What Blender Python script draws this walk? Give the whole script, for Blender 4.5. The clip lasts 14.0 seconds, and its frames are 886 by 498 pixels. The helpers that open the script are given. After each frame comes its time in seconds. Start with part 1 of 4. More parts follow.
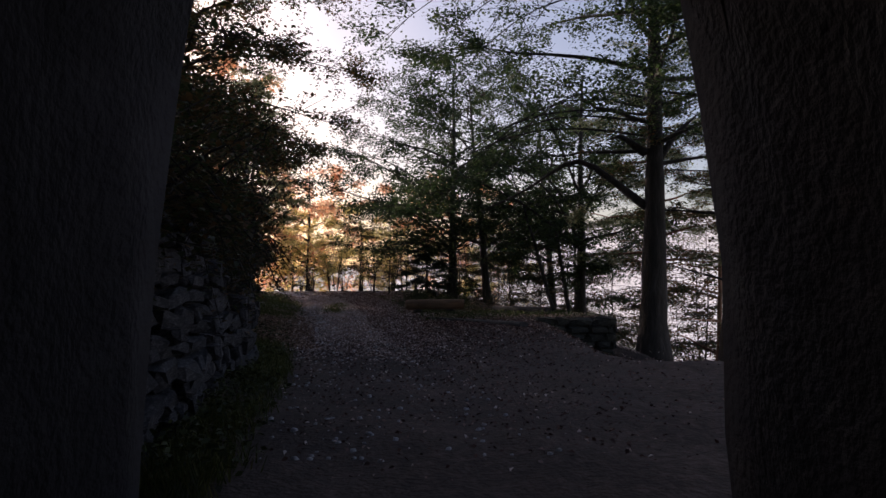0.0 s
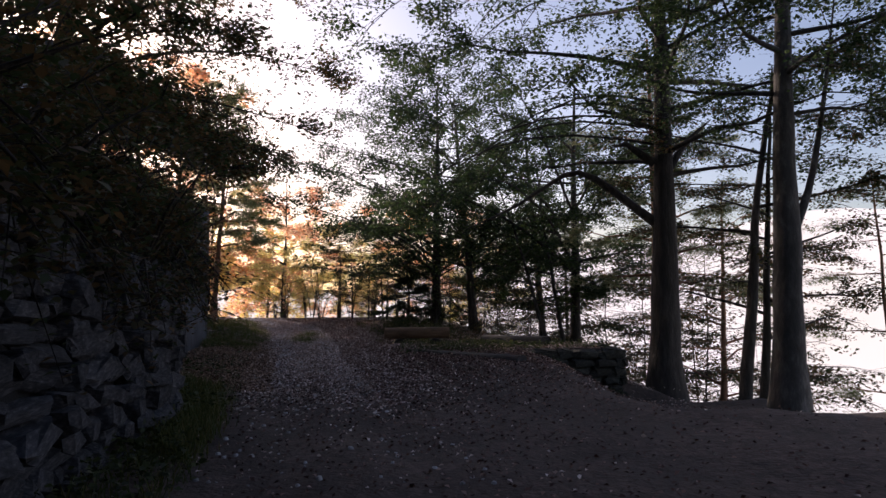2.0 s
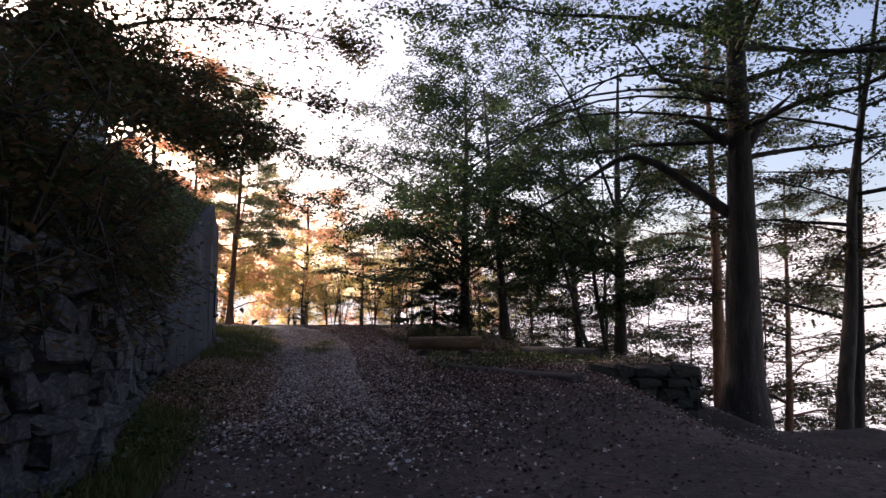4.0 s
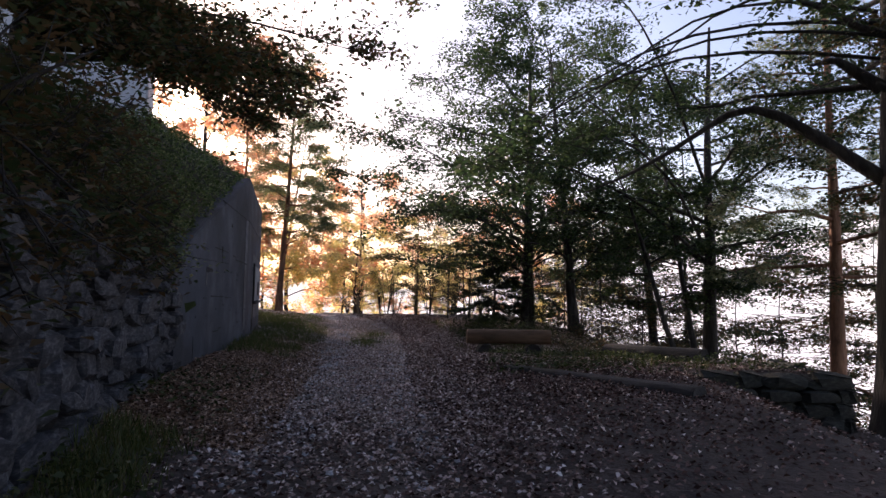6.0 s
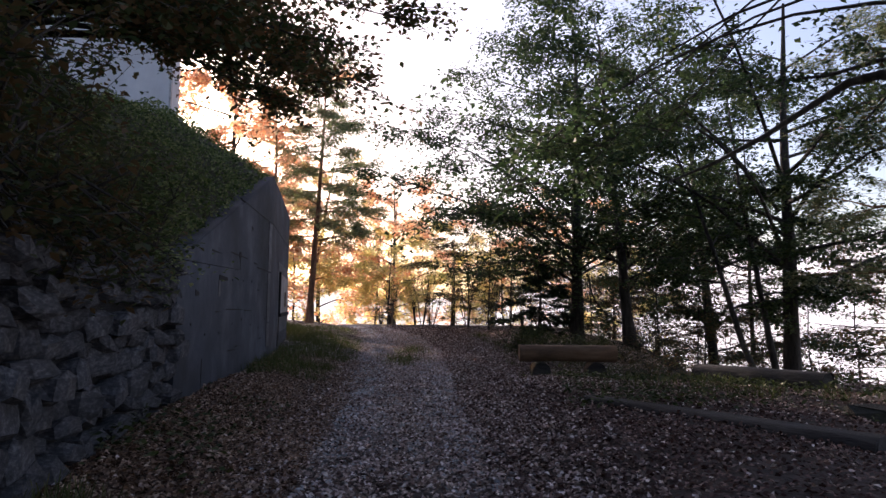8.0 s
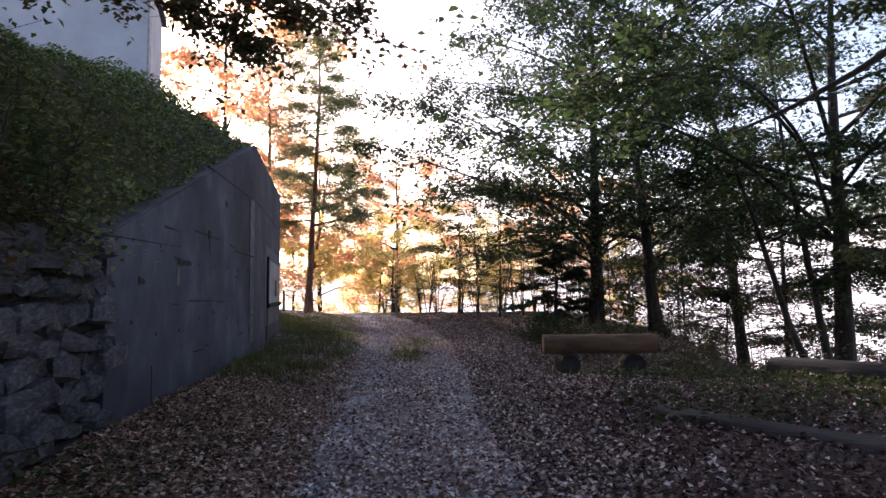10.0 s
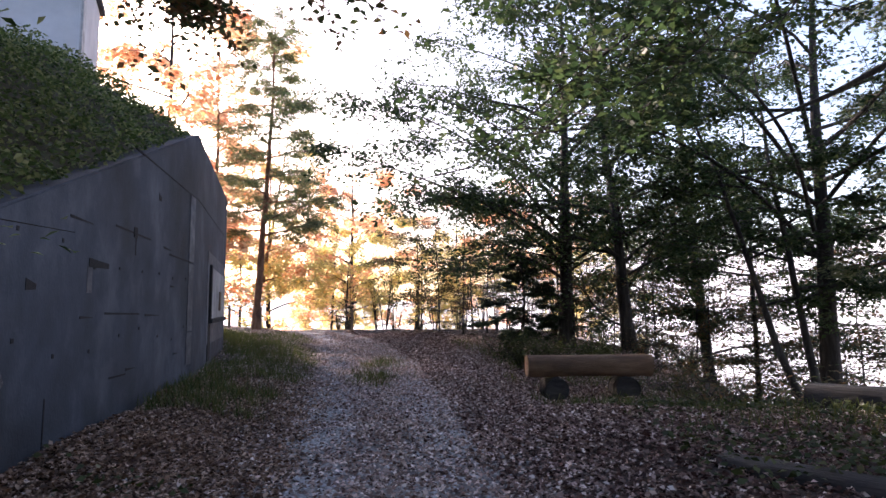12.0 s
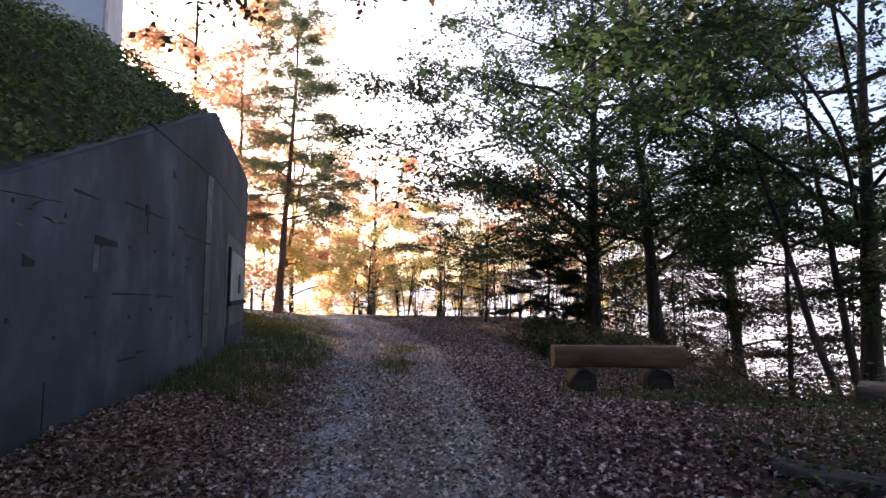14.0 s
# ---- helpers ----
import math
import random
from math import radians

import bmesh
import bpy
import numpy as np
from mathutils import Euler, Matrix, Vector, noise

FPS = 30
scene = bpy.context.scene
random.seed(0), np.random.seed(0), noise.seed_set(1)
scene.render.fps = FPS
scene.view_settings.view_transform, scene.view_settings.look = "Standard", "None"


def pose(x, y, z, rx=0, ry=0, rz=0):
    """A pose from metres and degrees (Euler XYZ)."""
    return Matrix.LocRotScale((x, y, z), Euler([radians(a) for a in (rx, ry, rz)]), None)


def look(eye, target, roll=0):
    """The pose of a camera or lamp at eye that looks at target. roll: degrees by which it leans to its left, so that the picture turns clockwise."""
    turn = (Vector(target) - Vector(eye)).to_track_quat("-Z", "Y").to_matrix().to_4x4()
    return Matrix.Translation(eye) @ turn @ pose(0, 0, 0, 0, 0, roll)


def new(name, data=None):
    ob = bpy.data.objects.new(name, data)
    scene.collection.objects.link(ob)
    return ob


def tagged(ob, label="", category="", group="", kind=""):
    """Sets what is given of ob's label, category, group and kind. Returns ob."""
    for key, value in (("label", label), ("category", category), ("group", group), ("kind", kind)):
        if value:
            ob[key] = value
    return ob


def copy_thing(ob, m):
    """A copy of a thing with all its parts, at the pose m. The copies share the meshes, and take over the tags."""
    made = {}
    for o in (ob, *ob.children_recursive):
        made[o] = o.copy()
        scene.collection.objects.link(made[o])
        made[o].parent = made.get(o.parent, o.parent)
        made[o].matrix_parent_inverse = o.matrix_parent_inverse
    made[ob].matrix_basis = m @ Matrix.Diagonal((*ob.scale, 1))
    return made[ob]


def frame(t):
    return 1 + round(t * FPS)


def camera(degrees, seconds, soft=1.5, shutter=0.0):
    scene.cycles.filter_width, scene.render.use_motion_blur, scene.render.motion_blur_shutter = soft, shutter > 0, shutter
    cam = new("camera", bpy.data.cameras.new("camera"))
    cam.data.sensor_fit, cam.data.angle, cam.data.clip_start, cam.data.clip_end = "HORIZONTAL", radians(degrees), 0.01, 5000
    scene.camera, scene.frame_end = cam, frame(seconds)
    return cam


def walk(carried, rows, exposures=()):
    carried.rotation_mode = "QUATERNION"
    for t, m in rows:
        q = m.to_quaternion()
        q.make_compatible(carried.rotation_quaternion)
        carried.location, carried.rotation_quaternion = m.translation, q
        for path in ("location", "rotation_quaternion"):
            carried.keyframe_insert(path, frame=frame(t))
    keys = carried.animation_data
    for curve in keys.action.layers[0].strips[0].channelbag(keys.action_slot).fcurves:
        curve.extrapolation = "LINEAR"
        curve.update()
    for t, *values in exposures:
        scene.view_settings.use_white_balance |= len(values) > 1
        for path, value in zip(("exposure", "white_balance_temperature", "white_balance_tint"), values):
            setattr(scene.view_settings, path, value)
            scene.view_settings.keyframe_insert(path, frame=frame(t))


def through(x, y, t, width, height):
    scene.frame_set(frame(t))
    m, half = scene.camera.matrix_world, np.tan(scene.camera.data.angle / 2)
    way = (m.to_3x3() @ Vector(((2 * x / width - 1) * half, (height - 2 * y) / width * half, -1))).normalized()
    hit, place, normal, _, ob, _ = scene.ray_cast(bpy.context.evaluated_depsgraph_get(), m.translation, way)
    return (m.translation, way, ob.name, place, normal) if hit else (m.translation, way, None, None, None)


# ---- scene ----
cam = camera(71.05, 14.0)
# seconds, eye in metres, yaw, pitch and roll in degrees
ROWS = [
    (0, -0.017, 0.385, 1.510, -0.75, 2.85, 0.29),
    (0.5, 0.006, 1.078, 1.490, -2.71, 4.90, 1.05),
    (1, 0.010, 1.659, 1.491, -5.19, 7.13, 2.63),
    (1.5, 0.021, 2.099, 1.508, -2.76, 6.69, 1.69),
    (2, -0.003, 2.523, 1.520, -2.34, 5.17, 0.40),
    (2.5, 0.022, 2.872, 1.524, -0.43, 5.00, 0.29),
    (2.7, 0.026, 3.079, 1.518, 0.45, 4.75, 0.19),
    (4.8, -0.132, 5.966, 1.480, -0.24, 6.37, 0.20),
    (5, -0.093, 6.216, 1.469, 0.98, 5.97, 0.91),
    (5.5, -0.144, 6.664, 1.455, 5.55, 4.15, -0.20),
    (6, -0.266, 7.174, 1.459, 5.14, 4.94, -0.63),
    (6.5, -0.369, 7.637, 1.472, 6.92, 5.33, -0.25),
    (7, -0.537, 8.128, 1.486, 8.32, 6.28, -0.28),
    (7.5, -0.644, 8.563, 1.493, 6.79, 6.08, -0.12),
    (8, -0.797, 8.993, 1.517, 8.06, 5.76, -0.37),
    (8.5, -0.945, 9.393, 1.537, 6.52, 6.40, -0.11),
    (9, -1.042, 9.777, 1.544, 7.40, 5.31, 0.75),
    (9.2, -1.050, 9.946, 1.550, 8.63, 4.14, 0.76),
    (11.3, -1.609, 12.055, 1.484, 5.80, 6.12, 0.68),
    (11.5, -1.667, 12.100, 1.495, 4.36, 6.33, 1.07),
    (12, -1.733, 12.208, 1.497, 3.97, 6.04, 0.38),
    (12.5, -1.723, 12.394, 1.489, 3.27, 5.68, 0.35),
    (13, -1.711, 12.508, 1.489, 4.73, 5.58, 0.44),
    (13.5, -1.733, 12.562, 1.486, 5.31, 4.90, -0.51),
    (14, -1.770, 12.607, 1.487, 6.03, 4.83, -0.55),
]
EXPOSURES = [(0.0, 0.15, 6500, 28), (0.5, 0.36, 6500, 28), (1.0, 0.46, 6500, 28), (2.0, 0.6, 6500, 28), (5.0, 1.02, 6450, 28), (9.0, 1.26, 6400, 28), (11.5, 2.02, 6250, 28), (12.5, 1.68, 6250, 28), (14.0, 1.56, 6250, 28)]
walk(cam, [(t, pose(x, y, z, 90 + pitch, roll, yaw)) for t, x, y, z, yaw, pitch, roll in ROWS], EXPOSURES)

# ---- world ----
SUN_AZ, SUN_EL = -42.0, 15.5        # degrees left of the walk's heading, and above the horizon
world = bpy.data.worlds.new("sky")
scene.world = world
world.use_nodes = True
wn = world.node_tree.nodes
sky = wn.new("ShaderNodeTexSky")
sky.sky_type = "NISHITA"
sky.sun_disc = False
sky.sun_elevation = radians(SUN_EL)
sky.sun_rotation = radians(SUN_AZ)
sky.air_density, sky.dust_density = 1.0, 3.0
wn["Background"].inputs["Strength"].default_value = 0.15
world.node_tree.links.new(sky.outputs["Color"], wn["Background"].inputs["Color"])
sun_data = bpy.data.lights.new("sun", "SUN")
sun_data.energy, sun_data.angle, sun_data.color = 4.8, radians(0.6), (1.0, 0.86, 0.68)
sun = new("sun", sun_data)
az, el = radians(SUN_AZ), radians(SUN_EL)
to_sun = Vector((math.sin(az) * math.cos(el), math.cos(az) * math.cos(el), math.sin(el)))
sun.matrix_world = look(to_sun * 100, (0, 0, 0))

# ---- materials ----
rng = np.random.default_rng(7)


def surface(name, colours, scale=4.0, rough=0.9, bump=0.4, fine=40.0, stain=0.35, stain_scale=0.6, stretch=(1, 1, 1), metal=0.0, depth=0.02, spread=(0.3, 0.7)):
    """A procedural surface: a coloured grain, large stains and a fine relief, in metres."""
    m = bpy.data.materials.new(name)
    m.use_nodes = True
    n, l = m.node_tree.nodes, m.node_tree.links
    b = n["Principled BSDF"]
    tc = n.new("ShaderNodeTexCoord")
    mp = n.new("ShaderNodeMapping")
    mp.inputs["Scale"].default_value = stretch
    l.new(tc.outputs["Object"], mp.inputs["Vector"])
    a = n.new("ShaderNodeTexNoise")
    a.inputs["Scale"].default_value, a.inputs["Detail"].default_value, a.inputs["Roughness"].default_value = scale, 7, 0.65
    l.new(mp.outputs["Vector"], a.inputs["Vector"])
    r = n.new("ShaderNodeValToRGB")
    e = r.color_ramp.elements
    e[0].position, e[-1].position = spread
    e[0].color, e[1].color = (*colours[0], 1), (*colours[-1], 1)
    for i, c in enumerate(colours[1:-1]):
        k = e.new(spread[0] + (spread[1] - spread[0]) * (i + 1) / (len(colours) - 1))
        k.color = (*c, 1)
    l.new(a.outputs["Fac"], r.inputs["Fac"])
    s = n.new("ShaderNodeTexNoise")
    s.inputs["Scale"].default_value, s.inputs["Detail"].default_value = stain_scale, 4
    l.new(mp.outputs["Vector"], s.inputs["Vector"])
    mr = n.new("ShaderNodeMapRange")
    mr.inputs["From Min"].default_value, mr.inputs["From Max"].default_value = 0.35, 0.65
    mr.inputs["To Min"].default_value, mr.inputs["To Max"].default_value = 1 - stain, 1 + stain * 0.6
    l.new(s.outputs["Fac"], mr.inputs["Value"])
    oi = n.new("ShaderNodeObjectInfo")
    mo = n.new("ShaderNodeMapRange")
    mo.inputs["To Min"].default_value, mo.inputs["To Max"].default_value = 0.8, 1.2
    l.new(oi.outputs["Random"], mo.inputs["Value"])
    mm = n.new("ShaderNodeMath")
    mm.operation = "MULTIPLY"
    l.new(mr.outputs["Result"], mm.inputs[0])
    l.new(mo.outputs["Result"], mm.inputs[1])
    mx = n.new("ShaderNodeVectorMath")
    mx.operation = "SCALE"
    l.new(r.outputs["Color"], mx.inputs[0])
    l.new(mm.outputs["Value"], mx.inputs["Scale"])
    l.new(mx.outputs["Vector"], b.inputs["Base Color"])
    b.inputs["Roughness"].default_value, b.inputs["Metallic"].default_value = rough, metal
    f = n.new("ShaderNodeTexNoise")
    f.inputs["Scale"].default_value, f.inputs["Detail"].default_value = fine, 5
    l.new(mp.outputs["Vector"], f.inputs["Vector"])
    bp = n.new("ShaderNodeBump")
    bp.inputs["Strength"].default_value, bp.inputs["Distance"].default_value = bump, depth
    l.new(f.outputs["Fac"], bp.inputs["Height"])
    l.new(bp.outputs["Normal"], b.inputs["Normal"])
    return m


def leaf_surface(name, colours, through=0.4, rough=0.55):
    """Leaves: each island takes its own colour, and light shines through the blade."""
    m = bpy.data.materials.new(name)
    m.use_nodes = True
    n, l = m.node_tree.nodes, m.node_tree.links
    b = n["Principled BSDF"]
    g = n.new("ShaderNodeNewGeometry")
    r = n.new("ShaderNodeValToRGB")
    e = r.color_ramp.elements
    e[0].color, e[1].color = (*colours[0], 1), (*colours[-1], 1)
    for i, c in enumerate(colours[1:-1]):
        e.new((i + 1) / (len(colours) - 1)).color = (*c, 1)
    l.new(g.outputs["Random Per Island"], r.inputs["Fac"])
    l.new(r.outputs["Color"], b.inputs["Base Color"])
    b.inputs["Roughness"].default_value = rough
    b.inputs["Specular IOR Level"].default_value = 0.25
    t = n.new("ShaderNodeBsdfTranslucent")
    hs = n.new("ShaderNodeHueSaturation")
    hs.inputs["Saturation"].default_value, hs.inputs["Value"].default_value = 1.15, 1.5
    l.new(r.outputs["Color"], hs.inputs["Color"])
    l.new(hs.outputs["Color"], t.inputs["Color"])
    mix = n.new("ShaderNodeMixShader")
    mix.inputs["Fac"].default_value = through
    l.new(b.outputs["BSDF"], mix.inputs[1])
    l.new(t.outputs["BSDF"], mix.inputs[2])
    l.new(mix.outputs["Shader"], n["Material Output"].inputs["Surface"])
    return m


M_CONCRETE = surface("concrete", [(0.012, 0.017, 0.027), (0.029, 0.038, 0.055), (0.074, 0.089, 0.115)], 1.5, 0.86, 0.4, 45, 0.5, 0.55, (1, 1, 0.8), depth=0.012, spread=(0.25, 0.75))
M_PANEL = surface("pale_panel", [(0.3, 0.305, 0.31), (0.38, 0.385, 0.39), (0.46, 0.46, 0.46)], 6, 0.85, 0.3, 60, 0.3, 1.5, depth=0.008)
M_CONCRETE_PALE = surface("pale_concrete", [(0.045, 0.05, 0.062), (0.078, 0.083, 0.098), (0.14, 0.145, 0.16)], 5, 0.85, 0.3, 70, 0.25, 0.9, depth=0.01)
M_JOINT = surface("dark_joint", [(0.005, 0.005, 0.006), (0.014, 0.014, 0.016)], 9, 0.95, 0.4, 80)
M_RENDERED = surface("pale_render", [(0.52, 0.54, 0.58), (0.64, 0.66, 0.69)], 1.4, 0.9, 0.2, 50, 0.2, 0.3, depth=0.01)
M_STONE = surface("wall_stone", [(0.016, 0.018, 0.023), (0.04, 0.043, 0.052), (0.15, 0.152, 0.16)], 7, 0.85, 0.7, 35, 0.4, 1.3)
# Near-black copy of the wall stone, with the shade put into its colour.
M_STONE_SHADED = surface("shaded_stone", [(0.01, 0.011, 0.009), (0.022, 0.023, 0.018), (0.05, 0.05, 0.042)], 7, 0.92, 0.7, 35, 0.4, 1.3)
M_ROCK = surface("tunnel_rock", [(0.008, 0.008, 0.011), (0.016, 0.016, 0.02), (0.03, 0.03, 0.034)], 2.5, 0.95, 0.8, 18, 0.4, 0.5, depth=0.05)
M_SOIL = surface("bank_soil", [(0.03, 0.028, 0.018), (0.06, 0.055, 0.03), (0.05, 0.075, 0.028)], 6, 0.95, 0.7, 30, 0.3, 0.7)
M_BARK = surface("dark_bark", [(0.015, 0.013, 0.012), (0.033, 0.029, 0.026), (0.068, 0.06, 0.054)], 9, 0.92, 0.9, 26, 0.35, 1.0, (1, 1, 0.22), depth=0.03)
M_BARK_GREY = surface("grey_bark", [(0.018, 0.017, 0.017), (0.036, 0.034, 0.032), (0.09, 0.085, 0.08)], 7, 0.88, 0.5, 24, 0.45, 1.1, (1, 1, 0.4))
M_BARK_RED = surface("pine_bark", [(0.09, 0.045, 0.03), (0.22, 0.11, 0.065), (0.32, 0.18, 0.11)], 8, 0.92, 0.9, 22, 0.35, 0.8, (1, 1, 0.3), depth=0.03)
M_LOG = surface("weathered_log", [(0.08, 0.045, 0.026), (0.16, 0.095, 0.055), (0.24, 0.155, 0.095)], 7, 0.85, 0.6, 40, 0.4, 1.4, (0.25, 1, 1))
M_LOG_END = surface("sawn_log_end", [(0.2, 0.12, 0.065), (0.34, 0.22, 0.13)], 16, 0.85, 0.4, 60)
M_LOG_OLD = surface("old_grey_log", [(0.009, 0.008, 0.008), (0.022, 0.02, 0.019), (0.055, 0.05, 0.046)], 6, 0.9, 0.7, 30, 0.4, 1.2, (0.3, 1, 1))
M_WOOD = surface("fence_wood", [(0.13, 0.1, 0.07), (0.24, 0.2, 0.15)], 12, 0.9, 0.5, 40, 0.3, 2, (1, 1, 0.2))
M_STEEL = surface("rusty_steel", [(0.06, 0.045, 0.04), (0.14, 0.1, 0.08)], 20, 0.6, 0.3, 60, metal=0.6)
M_PEBBLE = surface("pebble", [(0.27, 0.27, 0.285), (0.44, 0.44, 0.45), (0.62, 0.62, 0.625)], 14, 0.85, 0.3, 60)

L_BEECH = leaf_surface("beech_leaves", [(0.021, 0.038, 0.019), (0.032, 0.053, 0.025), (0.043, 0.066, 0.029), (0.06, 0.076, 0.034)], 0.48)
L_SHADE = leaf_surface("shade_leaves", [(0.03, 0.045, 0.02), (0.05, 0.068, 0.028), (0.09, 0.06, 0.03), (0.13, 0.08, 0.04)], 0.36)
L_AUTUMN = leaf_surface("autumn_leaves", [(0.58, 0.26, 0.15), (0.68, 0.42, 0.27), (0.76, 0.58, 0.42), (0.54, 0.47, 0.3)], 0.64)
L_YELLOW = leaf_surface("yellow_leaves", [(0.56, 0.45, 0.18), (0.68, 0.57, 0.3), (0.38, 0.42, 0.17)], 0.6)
L_PINE = leaf_surface("pine_needles", [(0.1, 0.13, 0.07), (0.19, 0.22, 0.11), (0.32, 0.3, 0.17)], 0.45)
L_SPRUCE = leaf_surface("spruce_needles", [(0.014, 0.028, 0.016), (0.025, 0.045, 0.024)], 0.15)
L_IVY = leaf_surface("ivy_leaves", [(0.03, 0.055, 0.018), (0.068, 0.108, 0.036), (0.12, 0.165, 0.06), (0.27, 0.28, 0.14)], 0.32)
L_GRASS = leaf_surface("grass_blades", [(0.04, 0.055, 0.018), (0.07, 0.09, 0.03), (0.14, 0.13, 0.052)], 0.35, 0.6)
L_BED = leaf_surface("bed_leaves", [(0.018, 0.027, 0.009), (0.034, 0.048, 0.015), (0.07, 0.085, 0.028)], 0.25)
L_LITTER = leaf_surface("fallen_leaves", [(0.12, 0.08, 0.066), (0.28, 0.195, 0.165), (0.5, 0.38, 0.335), (0.84, 0.76, 0.71)], 0.1, 0.5)
L_LITTER_VERGE = leaf_surface("verge_fallen_leaves", [(0.055, 0.03, 0.02), (0.14, 0.078, 0.048), (0.28, 0.168, 0.11), (0.6, 0.45, 0.35)], 0.1, 0.5)
# Russet tones, deepened so that the dimness of the ground is in them.
L_LITTER_RED = leaf_surface("russet_fallen_leaves", [(0.034, 0.015, 0.012), (0.066, 0.032, 0.026), (0.25, 0.165, 0.14)], 0.1, 0.7)


# ---- builders ----
def sheet(name, verts, quads):
    """A mesh of quads from arrays."""
    me = bpy.data.meshes.new(name)
    verts, quads = np.asarray(verts, dtype=np.float32), np.asarray(quads, dtype=np.int32)
    me.vertices.add(len(verts))
    me.vertices.foreach_set("co", verts.ravel())
    me.loops.add(quads.size)
    me.loops.foreach_set("vertex_index", quads.ravel())
    me.polygons.add(len(quads))
    me.polygons.foreach_set("loop_start", np.arange(0, quads.size, 4, dtype=np.int32))
    me.update(calc_edges=True)
    me.validate()
    return me


def put(name, me, material, parent=None, label="", smooth=False):
    """Links a mesh as one object, under a thing if one is given."""
    if material:
        me.materials.append(material)
    if smooth:
        me.polygons.foreach_set("use_smooth", np.ones(len(me.polygons), dtype=bool))
    ob = new(name, me)
    if parent:
        ob.parent = parent
    return tagged(ob, label)


def part(name, bm, material, parent=None, label="", smooth=False):
    me = bpy.data.meshes.new(name)
    bm.to_mesh(me)
    bm.free()
    return put(name, me, material, parent, label, smooth)


def base(name, x, y, z, label, category, group="", rz=0.0):
    ob = new(name)
    ob.matrix_world = pose(x, y, z, 0, 0, rz)
    return tagged(ob, label, category, group)


def tube(path, radii, sides=8, rough=0.0, seed=0):
    """A tapered tube along a path: vertices and quads."""
    path, radii = np.asarray(path, float), np.asarray(radii, float)
    rg = np.random.default_rng(seed)
    n = len(path)
    tang = np.gradient(path, axis=0)
    tang /= np.linalg.norm(tang, axis=1)[:, None] + 1e-9
    ref = np.where(np.abs(tang[:, 2:3]) > 0.9, np.array([[1.0, 0, 0]]), np.array([[0, 0, 1.0]]))
    ref = np.repeat(ref[:1], n, 0)
    u = np.cross(tang, ref)
    u /= np.linalg.norm(u, axis=1)[:, None] + 1e-9
    w = np.cross(tang, u)
    a = np.linspace(0, 2 * np.pi, sides, endpoint=False)
    k = 1 + rough * rg.normal(size=(n, sides)) + rough * 1.2 * rg.normal(size=(1, sides))
    v = path[:, None, :] + radii[:, None, None] * k[:, :, None] * (np.cos(a)[None, :, None] * u[:, None, :] + np.sin(a)[None, :, None] * w[:, None, :])
    i = np.arange(n - 1)[:, None] * sides
    j = np.arange(sides)[None, :]
    j2 = (j + 1) % sides
    q = np.stack([i + j, i + j2, i + sides + j2, i + sides + j], -1).reshape(-1, 4)
    return v.reshape(-1, 3), q


def joined(pieces):
    vs, qs, o = [], [], 0
    for v, q in pieces:
        vs.append(v)
        qs.append(q + o)
        o += len(v)
    return np.concatenate(vs), np.concatenate(qs)


def blades(points, length, width=0.55, flat=0.9, droop=0.25, rg=rng, heading=None, fold=0.12):
    """Leaf blades at the points, each a folded quad: vertices and quads."""
    n = len(points)
    length = length * rg.uniform(0.65, 1.25, n)[:, None]
    a = rg.uniform(0, 2 * np.pi, n) if heading is None else heading + rg.normal(0, 0.7, n)
    d = np.stack([np.cos(a), np.sin(a), rg.normal(-droop, 0.35, n)], 1)
    d /= np.linalg.norm(d, axis=1)[:, None]
    nm = rg.normal(0, 1, (n, 3)) * (1.1 - flat) + np.array([0, 0, 1.0])
    s = np.cross(d, nm)
    s /= np.linalg.norm(s, axis=1)[:, None] + 1e-9
    up = np.cross(s, d)
    half = s * length * width / 2
    lift = up * length * fold
    v = np.stack([points, points + d * length * 0.45 + half + lift, points + d * length, points + d * length * 0.45 - half + lift], 1)
    return v.reshape(-1, 3), np.arange(4 * n).reshape(n, 4)


# ---- the lie of the land ----
def smooth(a, b, x):
    t = np.clip((x - a) / (b - a), 0, 1)
    return t * t * (3 - 2 * t)


def wall_x(y):
    """The face of the wall on the uphill side."""
    return np.interp(y, [-2, 3.9, 9.7, 13.8, 15.9, 22.05, 27.4, 34, 60], [-1.9, -1.95, -2.75, -4.35, -4.98, -6.49, -8.28, -12, -26])


def level(y):
    return np.interp(y, [-10, 4, 10, 14, 19, 24, 31, 38, 43, 55, 70, 120], [0.2, 0.2, 0.2, 0.25, 0.32, 0.4, 0.62, 0.8, 0.78, 0.0, -4, -12])


def edge_x(y):
    """Where the ground starts to fall away on the valley side."""
    return np.interp(y, [-5, 8, 10, 12, 16.5, 16.7, 18.9, 19.7, 20.3, 21.6, 24, 28, 33, 37, 43, 60], [6.5, 5.7, 6.0, 7.4, 7.6, 4.4, 4.4, 3.2, 2.4, 1.4, 1.4, 2.0, 2.2, 0.6, 0, 4])


def bend(y):
    """The middle of the track."""
    return np.interp(y, [-10, 5, 10, 14, 18, 22, 26, 32, 38, 44, 60], [0, -0.15, -1.0, -2.0, -2.75, -3.4, -4.2, -6.0, -8.6, -12, -22])


